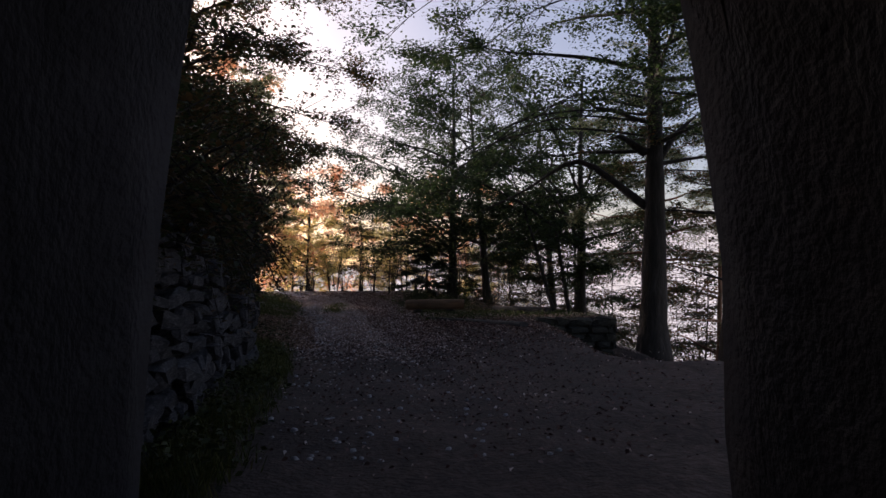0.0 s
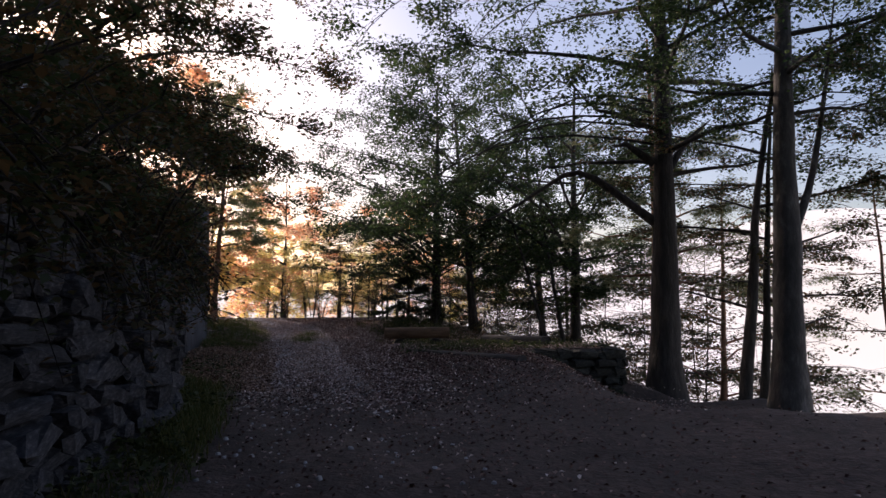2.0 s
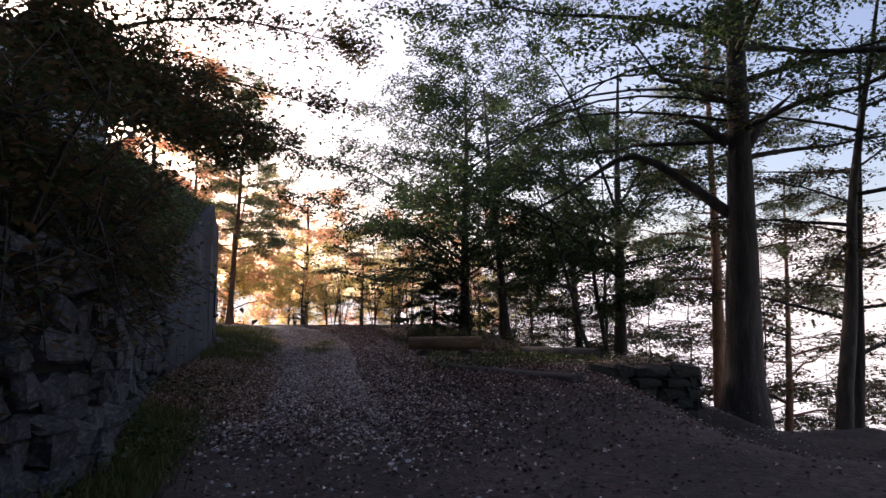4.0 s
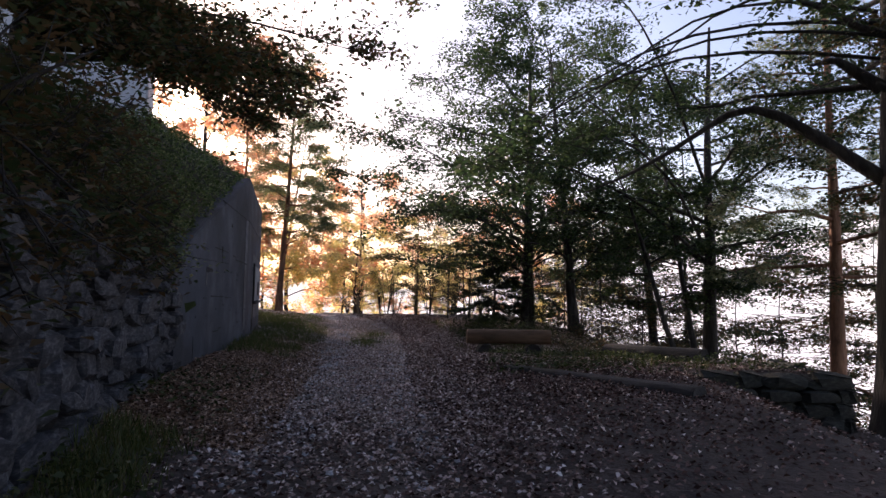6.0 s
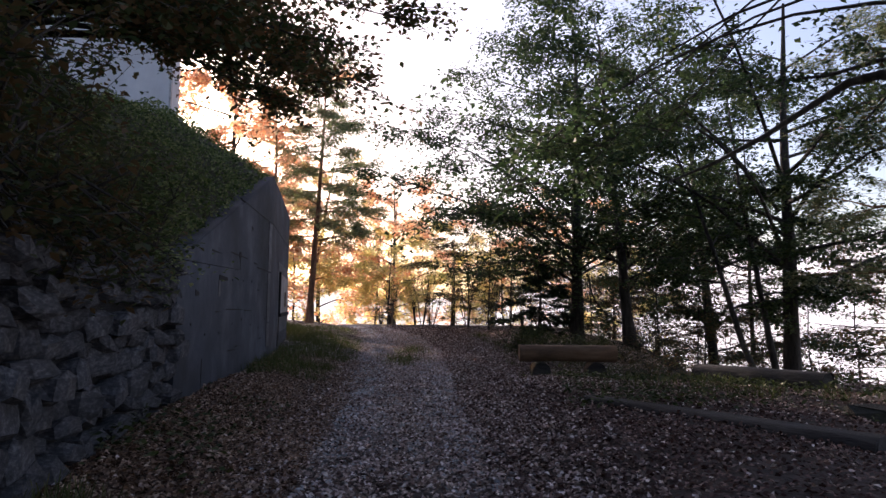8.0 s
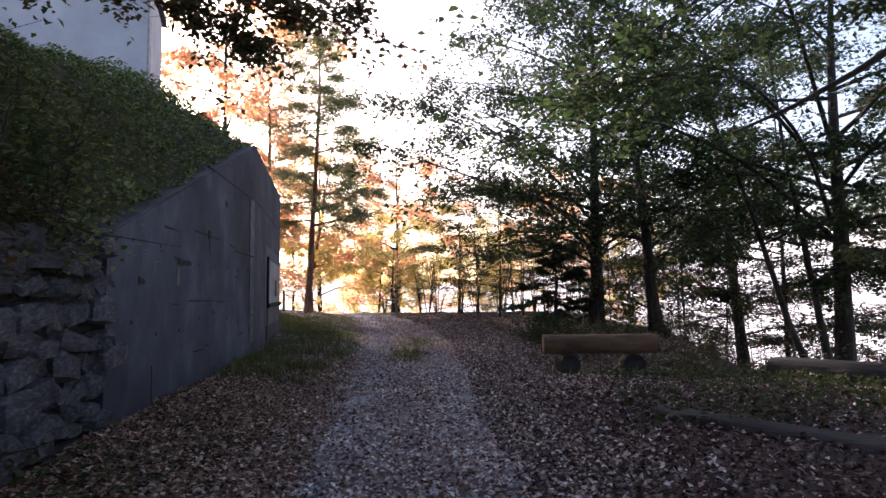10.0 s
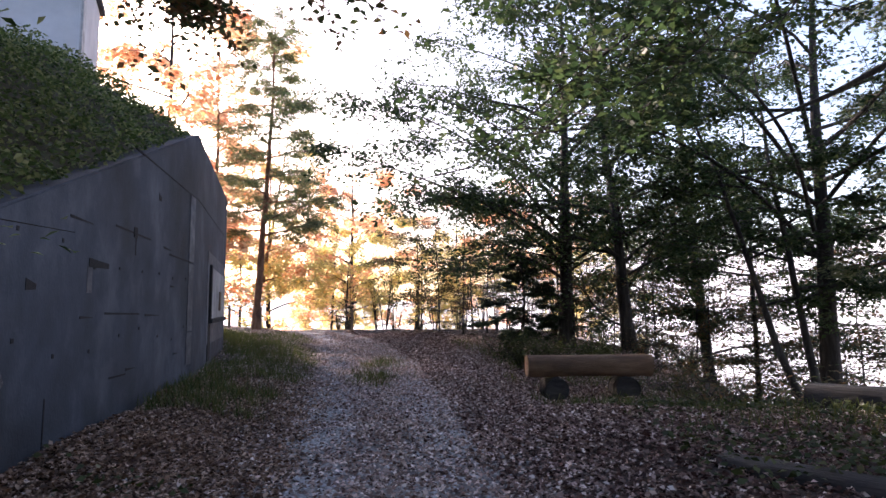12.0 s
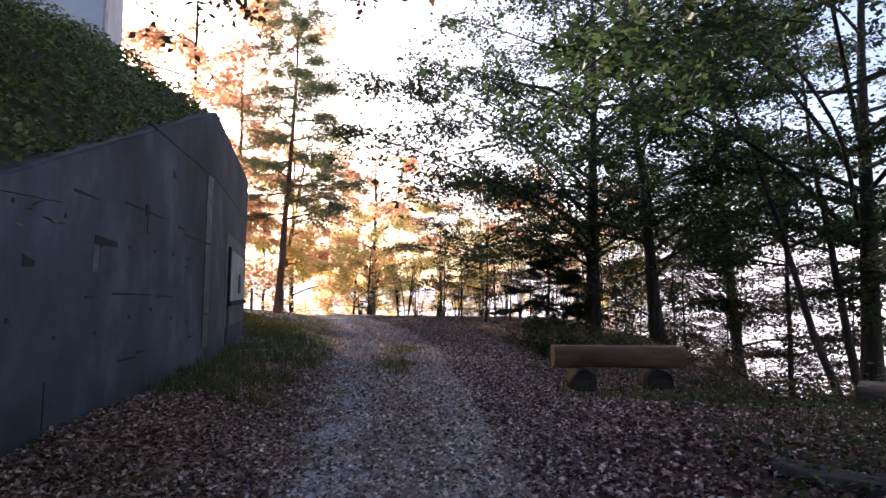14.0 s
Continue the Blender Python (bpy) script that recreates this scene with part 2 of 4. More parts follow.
def land(x, y):
    x, y = np.asarray(x, float), np.asarray(y, float)
    z = level(y)
    b = bend(y)
    z = z + 0.2 * smooth(0.9, 2.3, x - b) * smooth(9, 14, y) * (1 - 0.6 * smooth(17.5, 20.5, y)) * (1 - smooth(30, 38, y)) * (1 - smooth(4.2, 5.2, x))
    z = z - 0.95 * smooth(2.3, 4.4, x) * smooth(9.8, 13, y) * (1 - smooth(16.5, 16.7, y))
    z = z - 0.6 * smooth(4.4, 4.8, x) * smooth(16.5, 16.7, y) * (1 - smooth(19, 21, y))
    z = z + 0.14 * smooth(1.3, 2.3, b - x) * smooth(3, 6, y)
    z = z + 0.3 * smooth(6, 9, b - x + 3) * smooth(21, 27, y)
    z = z - 0.035 * (np.exp(-((x - b - 0.62) / 0.3) ** 2) + np.exp(-((x - b + 0.62) / 0.3) ** 2))
    z = z - 0.36 * smooth(-2.4, -0.6, x) * smooth(19, 22, y) * (1 - smooth(31, 39, y))
    fall = np.maximum(x - edge_x(y), 0)
    z = z - np.where(fall < 3, 0.16 * fall ** 2, 1.44 + 0.9 * (fall - 3)).clip(0, 42)
    far = smooth(60, 180, np.abs(y)) * 30 + smooth(60, 200, -x) * 0
    z = np.maximum(z - far, -42.0)
    return z


def land_rough(x, y):
    z = land(x, y)
    k = 0.03 * np.sin(x * 2.3 + y * 1.1) * np.sin(y * 1.7 - x * 0.6) + 0.015 * np.sin(x * 7.1) * np.sin(y * 6.3 + x)
    return z + k * smooth(200, 60, np.abs(x) + np.abs(y))


def ground_surface():
    """Gravel tracks, leaf mould and grass, laid out by the track's own line."""
    m = surface("forest_ground", [(0.024, 0.016, 0.013), (0.05, 0.034, 0.028), (0.1, 0.072, 0.06)], 9, 0.95, 0.9, 24, 0.3, 0.8, depth=0.03)
    n, l = m.node_tree.nodes, m.node_tree.links
    at = n.new("ShaderNodeAttribute")
    at.attribute_name = "gravel"
    gr = n.new("ShaderNodeTexVoronoi")
    gr.inputs["Scale"].default_value = 42
    tc = n.new("ShaderNodeTexCoord")
    l.new(tc.outputs["Object"], gr.inputs["Vector"])
    rp = n.new("ShaderNodeValToRGB")
    rp.color_ramp.elements[0].color, rp.color_ramp.elements[1].color = (0.3, 0.3, 0.308, 1), (0.7, 0.7, 0.705, 1)
    l.new(gr.outputs["Color"], rp.inputs["Fac"])
    b = n["Principled BSDF"]
    old = b.inputs["Base Color"].links[0].from_socket
    br = n.new("ShaderNodeTexNoise")
    br.inputs["Scale"].default_value, br.inputs["Detail"].default_value = 3.0, 6
    l.new(tc.outputs["Object"], br.inputs["Vector"])
    ad = n.new("ShaderNodeMath")
    ad.operation = "MULTIPLY_ADD"
    l.new(br.outputs["Fac"], ad.inputs[0])
    ad.inputs[1].default_value = 1.6
    ad.inputs[2].default_value = -0.8
    ad2 = n.new("ShaderNodeMath")
    ad2.operation = "ADD"
    ad2.use_clamp = True
    l.new(ad.outputs["Value"], ad2.inputs[0])
    l.new(at.outputs["Fac"], ad2.inputs[1])
    mk = n.new("ShaderNodeMath")
    mk.operation = "MULTIPLY"
    l.new(ad2.outputs["Value"], mk.inputs[0])
    l.new(at.outputs["Fac"], mk.inputs[1])
    mx = n.new("ShaderNodeMix")
    mx.data_type = "RGBA"
    l.new(mk.outputs["Value"], mx.inputs["Factor"])
    l.new(old, mx.inputs["A"])
    l.new(rp.outputs["Color"], mx.inputs["B"])
    fa = n.new("ShaderNodeAttribute")
    fa.attribute_name = "field"
    fn = n.new("ShaderNodeTexNoise")
    fn.inputs["Scale"].default_value, fn.inputs["Detail"].default_value = 0.02, 5
    l.new(tc.outputs["Object"], fn.inputs["Vector"])
    fr = n.new("ShaderNodeValToRGB")
    fr.color_ramp.elements[0].position, fr.color_ramp.elements[1].position = 0.35, 0.65
    fr.color_ramp.elements[0].color, fr.color_ramp.elements[1].color = (0.2, 0.22, 0.1, 1), (0.45, 0.42, 0.26, 1)
    l.new(fn.outputs["Fac"], fr.inputs["Fac"])
    m2 = n.new("ShaderNodeMix")
    m2.data_type = "RGBA"
    l.new(fa.outputs["Fac"], m2.inputs["Factor"])
    l.new(mx.outputs["Result"], m2.inputs["A"])
    l.new(fr.outputs["Color"], m2.inputs["B"])
    l.new(m2.outputs["Result"], b.inputs["Base Color"])
    return m


def track_share(x, y):
    """How bare the gravel lies, from 0 to 1."""
    d = x - bend(y)
    wheel = np.exp(-((d - 0.72) / 0.34) ** 2) * 0.4 + np.exp(-((d + 0.7) / 0.37) ** 2)
    return np.clip(wheel * smooth(14, 22, y) * 0.9 + 0.6 * smooth(12, 17, y) * np.exp(-(d / 1.4) ** 2), 0, 1) * (1 - smooth(44, 55, y))


def build_ground():
    xs = np.concatenate([[-3000, -1500, -700, -350, -180, -100, -60, -40, -28, -20, -15], np.arange(-12, 9.01, 0.2), [9.5, 10, 11, 12, 13.5, 15, 17, 20, 24, 30, 40, 60, 90, 140, 220, 400, 800, 1600, 3000]])
    ys = np.concatenate([[-3000, -1500, -600, -250, -100, -50, -25, -14, -8, -4, -2], np.arange(0, 46.01, 0.25), [47, 48, 50, 52, 55, 58, 62, 68, 76, 88, 105, 130, 170, 230, 320, 500, 900, 1600, 3000]])
    X, Y = np.meshgrid(xs, ys, indexing="ij")
    Z = land_rough(X, Y)
    v = np.stack([X, Y, Z], -1).reshape(-1, 3)
    nx, ny = X.shape
    i, j = np.meshgrid(np.arange(nx - 1), np.arange(ny - 1), indexing="ij")
    q = np.stack([i * ny + j, (i + 1) * ny + j, (i + 1) * ny + j + 1, i * ny + j + 1], -1).reshape(-1, 4)
    me = sheet("ground", v, q)
    for name, val in (("gravel", track_share(X, Y)), ("field", smooth(16, 30, X) + smooth(60, 90, Y))):
        at = me.attributes.new(name, "FLOAT", "POINT")
        at.data.foreach_set("value", np.clip(val, 0, 1).ravel().astype(np.float32))
    tagged(put("ground", me, ground_surface(), smooth=True), "leaf-strewn forest track with two gravel wheel ruts", "ground", kind="structure")


build_ground()


def haze():
    """A glowing ring that stands in for the bright valley side beyond the trees."""
    m = bpy.data.materials.new("haze_glow")
    m.use_nodes = True
    n, l = m.node_tree.nodes, m.node_tree.links
    n.remove(n["Principled BSDF"])
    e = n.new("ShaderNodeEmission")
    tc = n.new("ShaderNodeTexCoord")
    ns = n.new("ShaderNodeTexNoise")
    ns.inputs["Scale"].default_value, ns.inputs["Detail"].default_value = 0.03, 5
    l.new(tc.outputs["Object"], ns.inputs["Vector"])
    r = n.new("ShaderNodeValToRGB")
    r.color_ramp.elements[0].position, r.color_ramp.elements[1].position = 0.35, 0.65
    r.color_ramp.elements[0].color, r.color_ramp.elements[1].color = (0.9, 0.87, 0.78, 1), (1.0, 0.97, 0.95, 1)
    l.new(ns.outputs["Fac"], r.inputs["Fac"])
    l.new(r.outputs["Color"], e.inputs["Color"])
    # The sheet itself emits, so the bright distance is painted, not lit.
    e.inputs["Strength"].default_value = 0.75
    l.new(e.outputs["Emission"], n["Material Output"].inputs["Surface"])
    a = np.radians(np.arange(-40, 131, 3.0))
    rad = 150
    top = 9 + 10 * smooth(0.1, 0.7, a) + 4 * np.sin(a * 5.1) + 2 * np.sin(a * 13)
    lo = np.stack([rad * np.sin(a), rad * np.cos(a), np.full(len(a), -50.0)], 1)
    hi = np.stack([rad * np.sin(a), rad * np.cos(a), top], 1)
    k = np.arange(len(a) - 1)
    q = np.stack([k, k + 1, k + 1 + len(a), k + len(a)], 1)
    tagged(put("backdrop", sheet("backdrop", np.concatenate([lo, hi]), q), m), "glowing backdrop that paints pale haze over the far valley", "backdrop", kind="structure")


haze()


# ---- tunnel that the walk comes out of ----
def arch(scale_x=1.0, lift=0.0):
    half = [(1.62, -0.3), (1.6, 0.6), (1.56, 1.6), (1.45, 2.5), (1.31, 3.2), (1.05, 3.8), (0.66, 4.25), (0.26, 4.45)]
    right = [(x * scale_x + (lift if x > 0 else 0), z + lift * (z > 1)) for x, z in half]
    return [(x + 0.05, z) for x, z in right] + [(-x, z) for x, z in reversed(right)]


def build_tunnel():
    prof = np.array(arch())
    m = len(prof)
    ys = np.concatenate([np.arange(-9, 3.0, 0.45), [3.2, 3.5, 3.85]])
    rings = []
    for k, y in enumerate(ys):
        rg = np.random.default_rng(100 + k)
        off = rg.normal(0, 0.045, m)
        c = np.array([0, 1.8])
        d = prof - c
        rings.append(np.concatenate([prof + d / np.linalg.norm(d, axis=1)[:, None] * off[:, None]], 0))
    v, q = [], []
    for y, r in zip(ys, rings):
        v += [(x, y, z) for x, z in r]
    for k in range(len(ys) - 1):
        for j in range(m - 1):
            a = k * m + j
            q.append((a, a + 1, a + m + 1, a + m))
    o = len(v)
    out = np.array(arch(1.0, 0.7))
    for y in (ys[0], ys[-1]):
        v += [(x, y, z) for x, z in out]
    for j in range(m - 1):
        q.append((o + j, o + m + j, o + m + j + 1, o + j + 1))
        a = (len(ys) - 1) * m + j
        q.append((a, a + 1, o + m + j + 1, o + m + j))
        q.append((j, o + j, o + j + 1, j + 1))
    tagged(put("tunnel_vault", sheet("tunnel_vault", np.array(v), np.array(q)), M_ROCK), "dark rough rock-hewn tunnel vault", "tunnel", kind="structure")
    # unseen end wall, added to close the tunnel at the back
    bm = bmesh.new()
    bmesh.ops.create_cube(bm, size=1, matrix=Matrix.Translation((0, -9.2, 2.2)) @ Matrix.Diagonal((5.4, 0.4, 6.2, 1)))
    tagged(part("tunnel_end", bm, M_ROCK), "unseen rock wall added to close the tunnel behind", "wall", kind="structure")
    # portal wall round the mouth; its face stays unseen and only blocks light
    bm = bmesh.new()
    inner = [(x, z) for x, z in arch(1.0, 0.02)]
    outer = [(6.5, -1.5), (6.5, 1), (6.5, 2.5), (6.5, 4), (5.5, 6.2), (3.5, 6.8), (2, 7.0), (0.7, 7.0), (-0.7, 7.0), (-2, 7.0), (-3.5, 6.8), (-4.5, 6.2), (-4.8, 4), (-4.8, 2.5), (-4.8, 1), (-4.8, -1.5)]
    front = [[bm.verts.new((x, yy, z)) for x, z in ring] for yy in (3.45, 3.8) for ring in (inner, outer)]
    i0, o0, i1, o1 = front
    for j in range(m - 1):
        bm.faces.new((i0[j], o0[j], o0[j + 1], i0[j + 1]))
        bm.faces.new((i1[j], i1[j + 1], o1[j + 1], o1[j]))
        bm.faces.new((i0[j], i0[j + 1], i1[j + 1], i1[j]))
        bm.faces.new((o0[j], o1[j], o1[j + 1], o0[j + 1]))
    for j in (0, m - 1):
        bm.faces.new((i0[j], i1[j], o1[j], o0[j]))
    bmesh.ops.recalc_face_normals(bm, faces=bm.faces)
    tagged(part("wall_portal", bm, M_ROCK), "unseen rough dark stone portal added round the tunnel mouth", "wall", kind="structure")


build_tunnel()


# ---- the bank above the wall ----
def wall_top(y):
    return np.interp(y, [-12, 3.9, 8, 12, 15.6, 15.9, 22.03, 27.2, 30, 34], [5.5, 2.3, 2.05, 2.05, 2.1, 2.15, 4.52, 4.46, 2.4, 1.4])


def bank(y, t):
    """A point of the bank t metres uphill of the wall face."""
    x = wall_x(y) - 0.25 - t
    rise = np.interp(y, [-12, 4, 15, 22, 27, 34], [0.8, 0.95, 0.85, 0.68, 0.6, 0.35])
    cap = np.interp(y, [4, 15, 19, 22, 28], [7.0, 6.0, 2.9, 2.4, 2.5])
    z = wall_top(y) - 0.05 + rise * np.minimum(t, cap) + 0.06 * np.maximum(t - cap, 0)
    return x, z


def build_bank():
    ys = np.concatenate([[-14, -8, -2, 2], np.arange(3.9, 34.1, 0.4)])
    ts = np.concatenate([np.arange(0, 8, 0.4), [8, 9, 11, 14, 18, 24, 40]])
    Y, T = np.meshgrid(ys, ts, indexing="ij")
    X, Z = bank(Y, T)
    rg = np.random.default_rng(3)
    Z = Z + rg.normal(0, 0.05, Z.shape) * (T > 0.1)
    v = np.stack([X, Y + T * 0.15, Z], -1).reshape(-1, 3)
    nx, ny = Y.shape
    i, j = np.meshgrid(np.arange(nx - 1), np.arange(ny - 1), indexing="ij")
    q = np.stack([i * ny + j, i * ny + j + 1, (i + 1) * ny + j + 1, (i + 1) * ny + j], -1).reshape(-1, 4)
    tagged(put("ground_bank", sheet("ground_bank", v, q), M_SOIL, smooth=True), "steep earth bank overgrown with ivy", "bank", kind="structure")
    # unseen mound over the tunnel, steep so that it blocks sky light behind
    xs, ys = np.linspace(-26, 16, 31), np.linspace(-22, 3.5, 18)
    X, Y = np.meshgrid(xs, ys, indexing="ij")
    Z = 6.7 + 0.05 * X * 0 - smooth(6, 16, X) * 9 + 0.95 * (3.5 - Y) + rg.normal(0, 0.12, X.shape)
    v = np.stack([X, Y, Z], -1).reshape(-1, 3)
    nx, ny = Y.shape
    i, j = np.meshgrid(np.arange(nx - 1), np.arange(ny - 1), indexing="ij")
    q = np.stack([i * ny + j, (i + 1) * ny + j, (i + 1) * ny + j + 1, i * ny + j + 1], -1).reshape(-1, 4)
    tagged(put("ground_mound", sheet("ground_mound", v, q), M_SOIL, smooth=True), "unseen earth mound over the tunnel, steepened to block the sky", "bank", kind="structure")


build_bank()


# ---- concrete bunker front ----
def build_bunker():
    b = base("bunker", -6.49, 22.03, 0.3, "grey board-marked concrete bunker front cut into the ivy bank", "bunker")
    inv = b.matrix_world.inverted()
    bm = bmesh.new()

    def column(y, z):
        x = float(wall_x(y))
        back = 0.55
        zb = float(land(x + 0.2, y)) - 0.5
        return [inv @ Vector(p) for p in ((x, y, zb), (x, y, z), (x - back, y, z), (x - back, y, zb))]

    cols = []
    for y, z in ((15.9, 2.15), (18.0, 2.15 + 0.385 * 2.1), (20.0, 2.15 + 0.385 * 4.1), (21.97, 4.5), (22.13, 4.52), (24.5, 4.49), (27.4, 4.46)):
        cols.append([bm.verts.new(p) for p in column(y, z)])
    for a, c in zip(cols, cols[1:]):
        for k in range(4):
            bm.faces.new((a[k], a[(k + 1) % 4], c[(k + 1) % 4], c[k]))
    bm.faces.new(cols[0][::-1])
    bm.faces.new(cols[-1])
    bmesh.ops.recalc_face_normals(bm, faces=bm.faces)
    bmesh.ops.bevel(bm, geom=[e for e in bm.edges if e.calc_length() > 1.5 and abs((e.verts[0].co - e.verts[1].co).normalized().z) < 0.6], offset=0.02, segments=2, affect="EDGES")
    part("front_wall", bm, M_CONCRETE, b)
    bm = bmesh.new()
    # return wall at the far end
    for p in (((-8.28, 27.4), (-14, 29.1)),):
        (x0, y0), (x1, y1) = p
        vs = []
        for x, y, zt in ((x0 - 0.02, y0 - 0.4, 4.4), (x1, y1 - 0.4, 4.4)):
            vs.append([bm.verts.new(inv @ Vector((x, y, 0.2))), bm.verts.new(inv @ Vector((x, y, zt))), bm.verts.new(inv @ Vector((x, y + 0.38, zt))), bm.verts.new(inv @ Vector((x, y + 0.38, 0.2)))])
        for k in range(4):
            bm.faces.new((vs[0][k], vs[0][(k + 1) % 4], vs[1][(k + 1) % 4], vs[1][k]))
        bm.faces.new(vs[0][::-1])
        bm.faces.new(vs[1])
    bmesh.ops.recalc_face_normals(bm, faces=bm.faces)
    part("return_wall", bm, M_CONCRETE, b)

    def on_face(name, y0, y1, z0, z1, thick, material, label="", proud=0.0):
        """A piece laid on the wall face between two places along it."""
        bm = bmesh.new()
        ring = []
        for y, zz in ((y0, (z0[0], z1[0])), (y1, (z0[1], z1[1]))):
            x = float(wall_x(y))
            for off in (proud - 0.01, proud + thick):
                ring.append([bm.verts.new(inv @ Vector((x + off, y + off * 0.25, z))) for z in zz])
        a, c, d, e = ring
        for f in ((a[0], a[1], c[1], c[0]), (d[0], e[0], e[1], d[1]), (c[0], c[1], e[1], e[0]), (a[0], d[0], d[1], a[1]), (a[1], d[1], e[1], c[1]), (a[0], c[0], e[0], d[0])):
            bm.faces.new(f)
        bmesh.ops.recalc_face_normals(bm, faces=bm.faces)
        return part(name, bm, material, b, label)

    # pour joints and board seams
    for y0, y1, za, zb in ((18.95, 21.95, 3.42, 3.42), (18.4, 19.6, 2.44, 2.44), (18.2, 19.3, 1.52, 1.52), (20.5, 21.95, 2.34, 2.34), (18.4, 18.9, 0.86, 0.86), (22.1, 27.1, 3.44, 3.44)):
        on_face("pour_joint", y0, y1, (za, zb), (za + 0.022, zb + 0.018), 0.004, M_JOINT, "thin dark pour joint")
    for y, za, zb in ((17.0, 0.45, 0.85), (19.05, 2.2, 2.45)):
        on_face("board_seam", y, y + 0.02, (za, za), (zb, zb), 0.004, M_JOINT, "faint vertical board seam")
    # rounded corner in lifts, its lit edge painted as a pale strip
    for za, zb in ((0.75, 1.24), (1.27, 2.32), (2.36, 3.41)):
        on_face("corner_strip", 21.6, 21.93, (za, za), (zb, zb), 0.012, M_CONCRETE_PALE, "pale concrete corner strip, the lit edge in its colour")
    # closed embrasure on the far facet
    on_face("embrasure_surround", 23.75, 27.15, (0.95, 1.0), (2.75, 2.7), 0.012, M_CONCRETE_PALE, "pale worn concrete round the embrasure")
    on_face("embrasure_panel", 24.15, 26.8, (1.45, 1.5), (2.45, 2.42), 0.05, M_PANEL, "pale closed embrasure panel")
    on_face("embrasure_jamb", 24.0, 24.15, (1.38, 1.38), (2.5, 2.5), 0.06, M_JOINT, "dark jamb beside the embrasure panel")
    on_face("embrasure_sill", 24.0, 26.95, (1.36, 1.4), (1.44, 1.48), 0.09, M_JOINT, "dark sill under the embrasure")
    on_face("embrasure_shutter", 25.5, 25.75, (1.62, 1.63), (2.02, 2.02), 0.08, M_STEEL, "small rusty steel shutter")
    # plain dark strip laid on the face below the sill
    on_face("dark_recess", 24.0, 24.4, (0.62, 0.62), (1.36, 1.36), 0.016, M_JOINT, "dark strip below the sill")
    on_face("notch", 18.98, 19.09, (2.4, 2.4), (2.52, 2.52), 0.008, M_JOINT, "dark broken notch in the concrete")
    on_face("pale_scar", 17.72, 17.84, (1.72, 1.72), (1.97, 1.97), 0.004, M_CONCRETE_PALE, "pale scraped patch in the concrete")
    # tie holes
    rg = np.random.default_rng(5)
    for k in range(16):
        y = 16.4 + 0.72 * (k % 8) + rg.uniform(-0.06, 0.06)
        z = (1.25 if k < 8 else 2.05) + rg.uniform(-0.1, 0.1)
        if z > 2.15 + 0.385 * (y - 15.9) - 0.2 or y > 21.7:
            continue
        on_face("tie_hole", y, y + rg.uniform(0.03, 0.05), (z, z), (z + 0.035, z + 0.035), 0.005, M_JOINT)
    for y, z, w, h in ((17.3, 2.36, 0.5, 0.03), (20.2, 2.4, 0.34, 0.035), (19.5, 1.5, 0.6, 0.03), (17.6, 1.48, 0.3, 0.025), (20.6, 1.9, 0.22, 0.03), (16.6, 1.7, 0.16, 0.09), (19.9, 3.0, 0.12, 0.1), (18.9, 0.9, 0.3, 0.03), (20.9, 0.95, 0.2, 0.03)):
        on_face("crack", y, y + w, (z, z + 0.01), (z + h, z + h * 0.6), 0.004, M_JOINT, "ragged dark crack in the concrete")
    on_face("patch", 17.75, 18.25, (1.96, 1.98), (2.05, 2.03), 0.006, M_JOINT, "ragged dark patch in the concrete")


build_bunker()


# ---- pale building above the bank ----
def build_house():
    h = base("house", -13.75, 29.2, 6.5, "pale rendered blockhouse standing above the bank", "house", rz=27)
    bm = bmesh.new()
    bmesh.ops.create_cube(bm, size=1, matrix=Matrix.Translation((-4.0, 2.1, 2.6)) @ Matrix.Diagonal((8, 4.2, 6.8, 1)))
    bmesh.ops.bevel(bm, geom=bm.edges[:], offset=0.04, segments=2, affect="EDGES")
    part("wall", bm, M_RENDERED, h)
    bm = bmesh.new()
    bmesh.ops.create_cube(bm, size=1, matrix=Matrix.Translation((-4.0, 2.1, 6.1)) @ Matrix.Diagonal((8.3, 4.5, 0.22, 1)))
    part("roof", bm, M_CONCRETE, h, "flat concrete roof slab")
    for x in (0.0,):
        bm = bmesh.new()
        bmesh.ops.create_cube(bm, size=1, matrix=Matrix.Translation((0.02, 0.3, 2.5)) @ Matrix.Diagonal((0.08, 0.5, 6.6, 1)))
        part("corner_pier", bm, M_PANEL, h, "pale corner pier")


build_house()


# ---- trees ----
def limb_path(s, a, length, rise, rg, n=7):
    """A limb that climbs, then levels out and droops a little at its end."""
    f = np.linspace(0, 1, n)
    turn = a + np.cumsum(rg.normal(0, 0.16, n))
    step = length / (n - 1)
    xy = np.stack([np.cos(turn), np.sin(turn)], 1) * step
    xy[0] = 0
    p = np.zeros((n, 3))
    p[:, :2] = s[:2] + np.cumsum(xy, 0)
    p[:, 2] = s[2] + rise * length * (1.35 * f - 0.55 * f ** 2) + rg.normal(0, 0.02 * length, n) * f
    return p


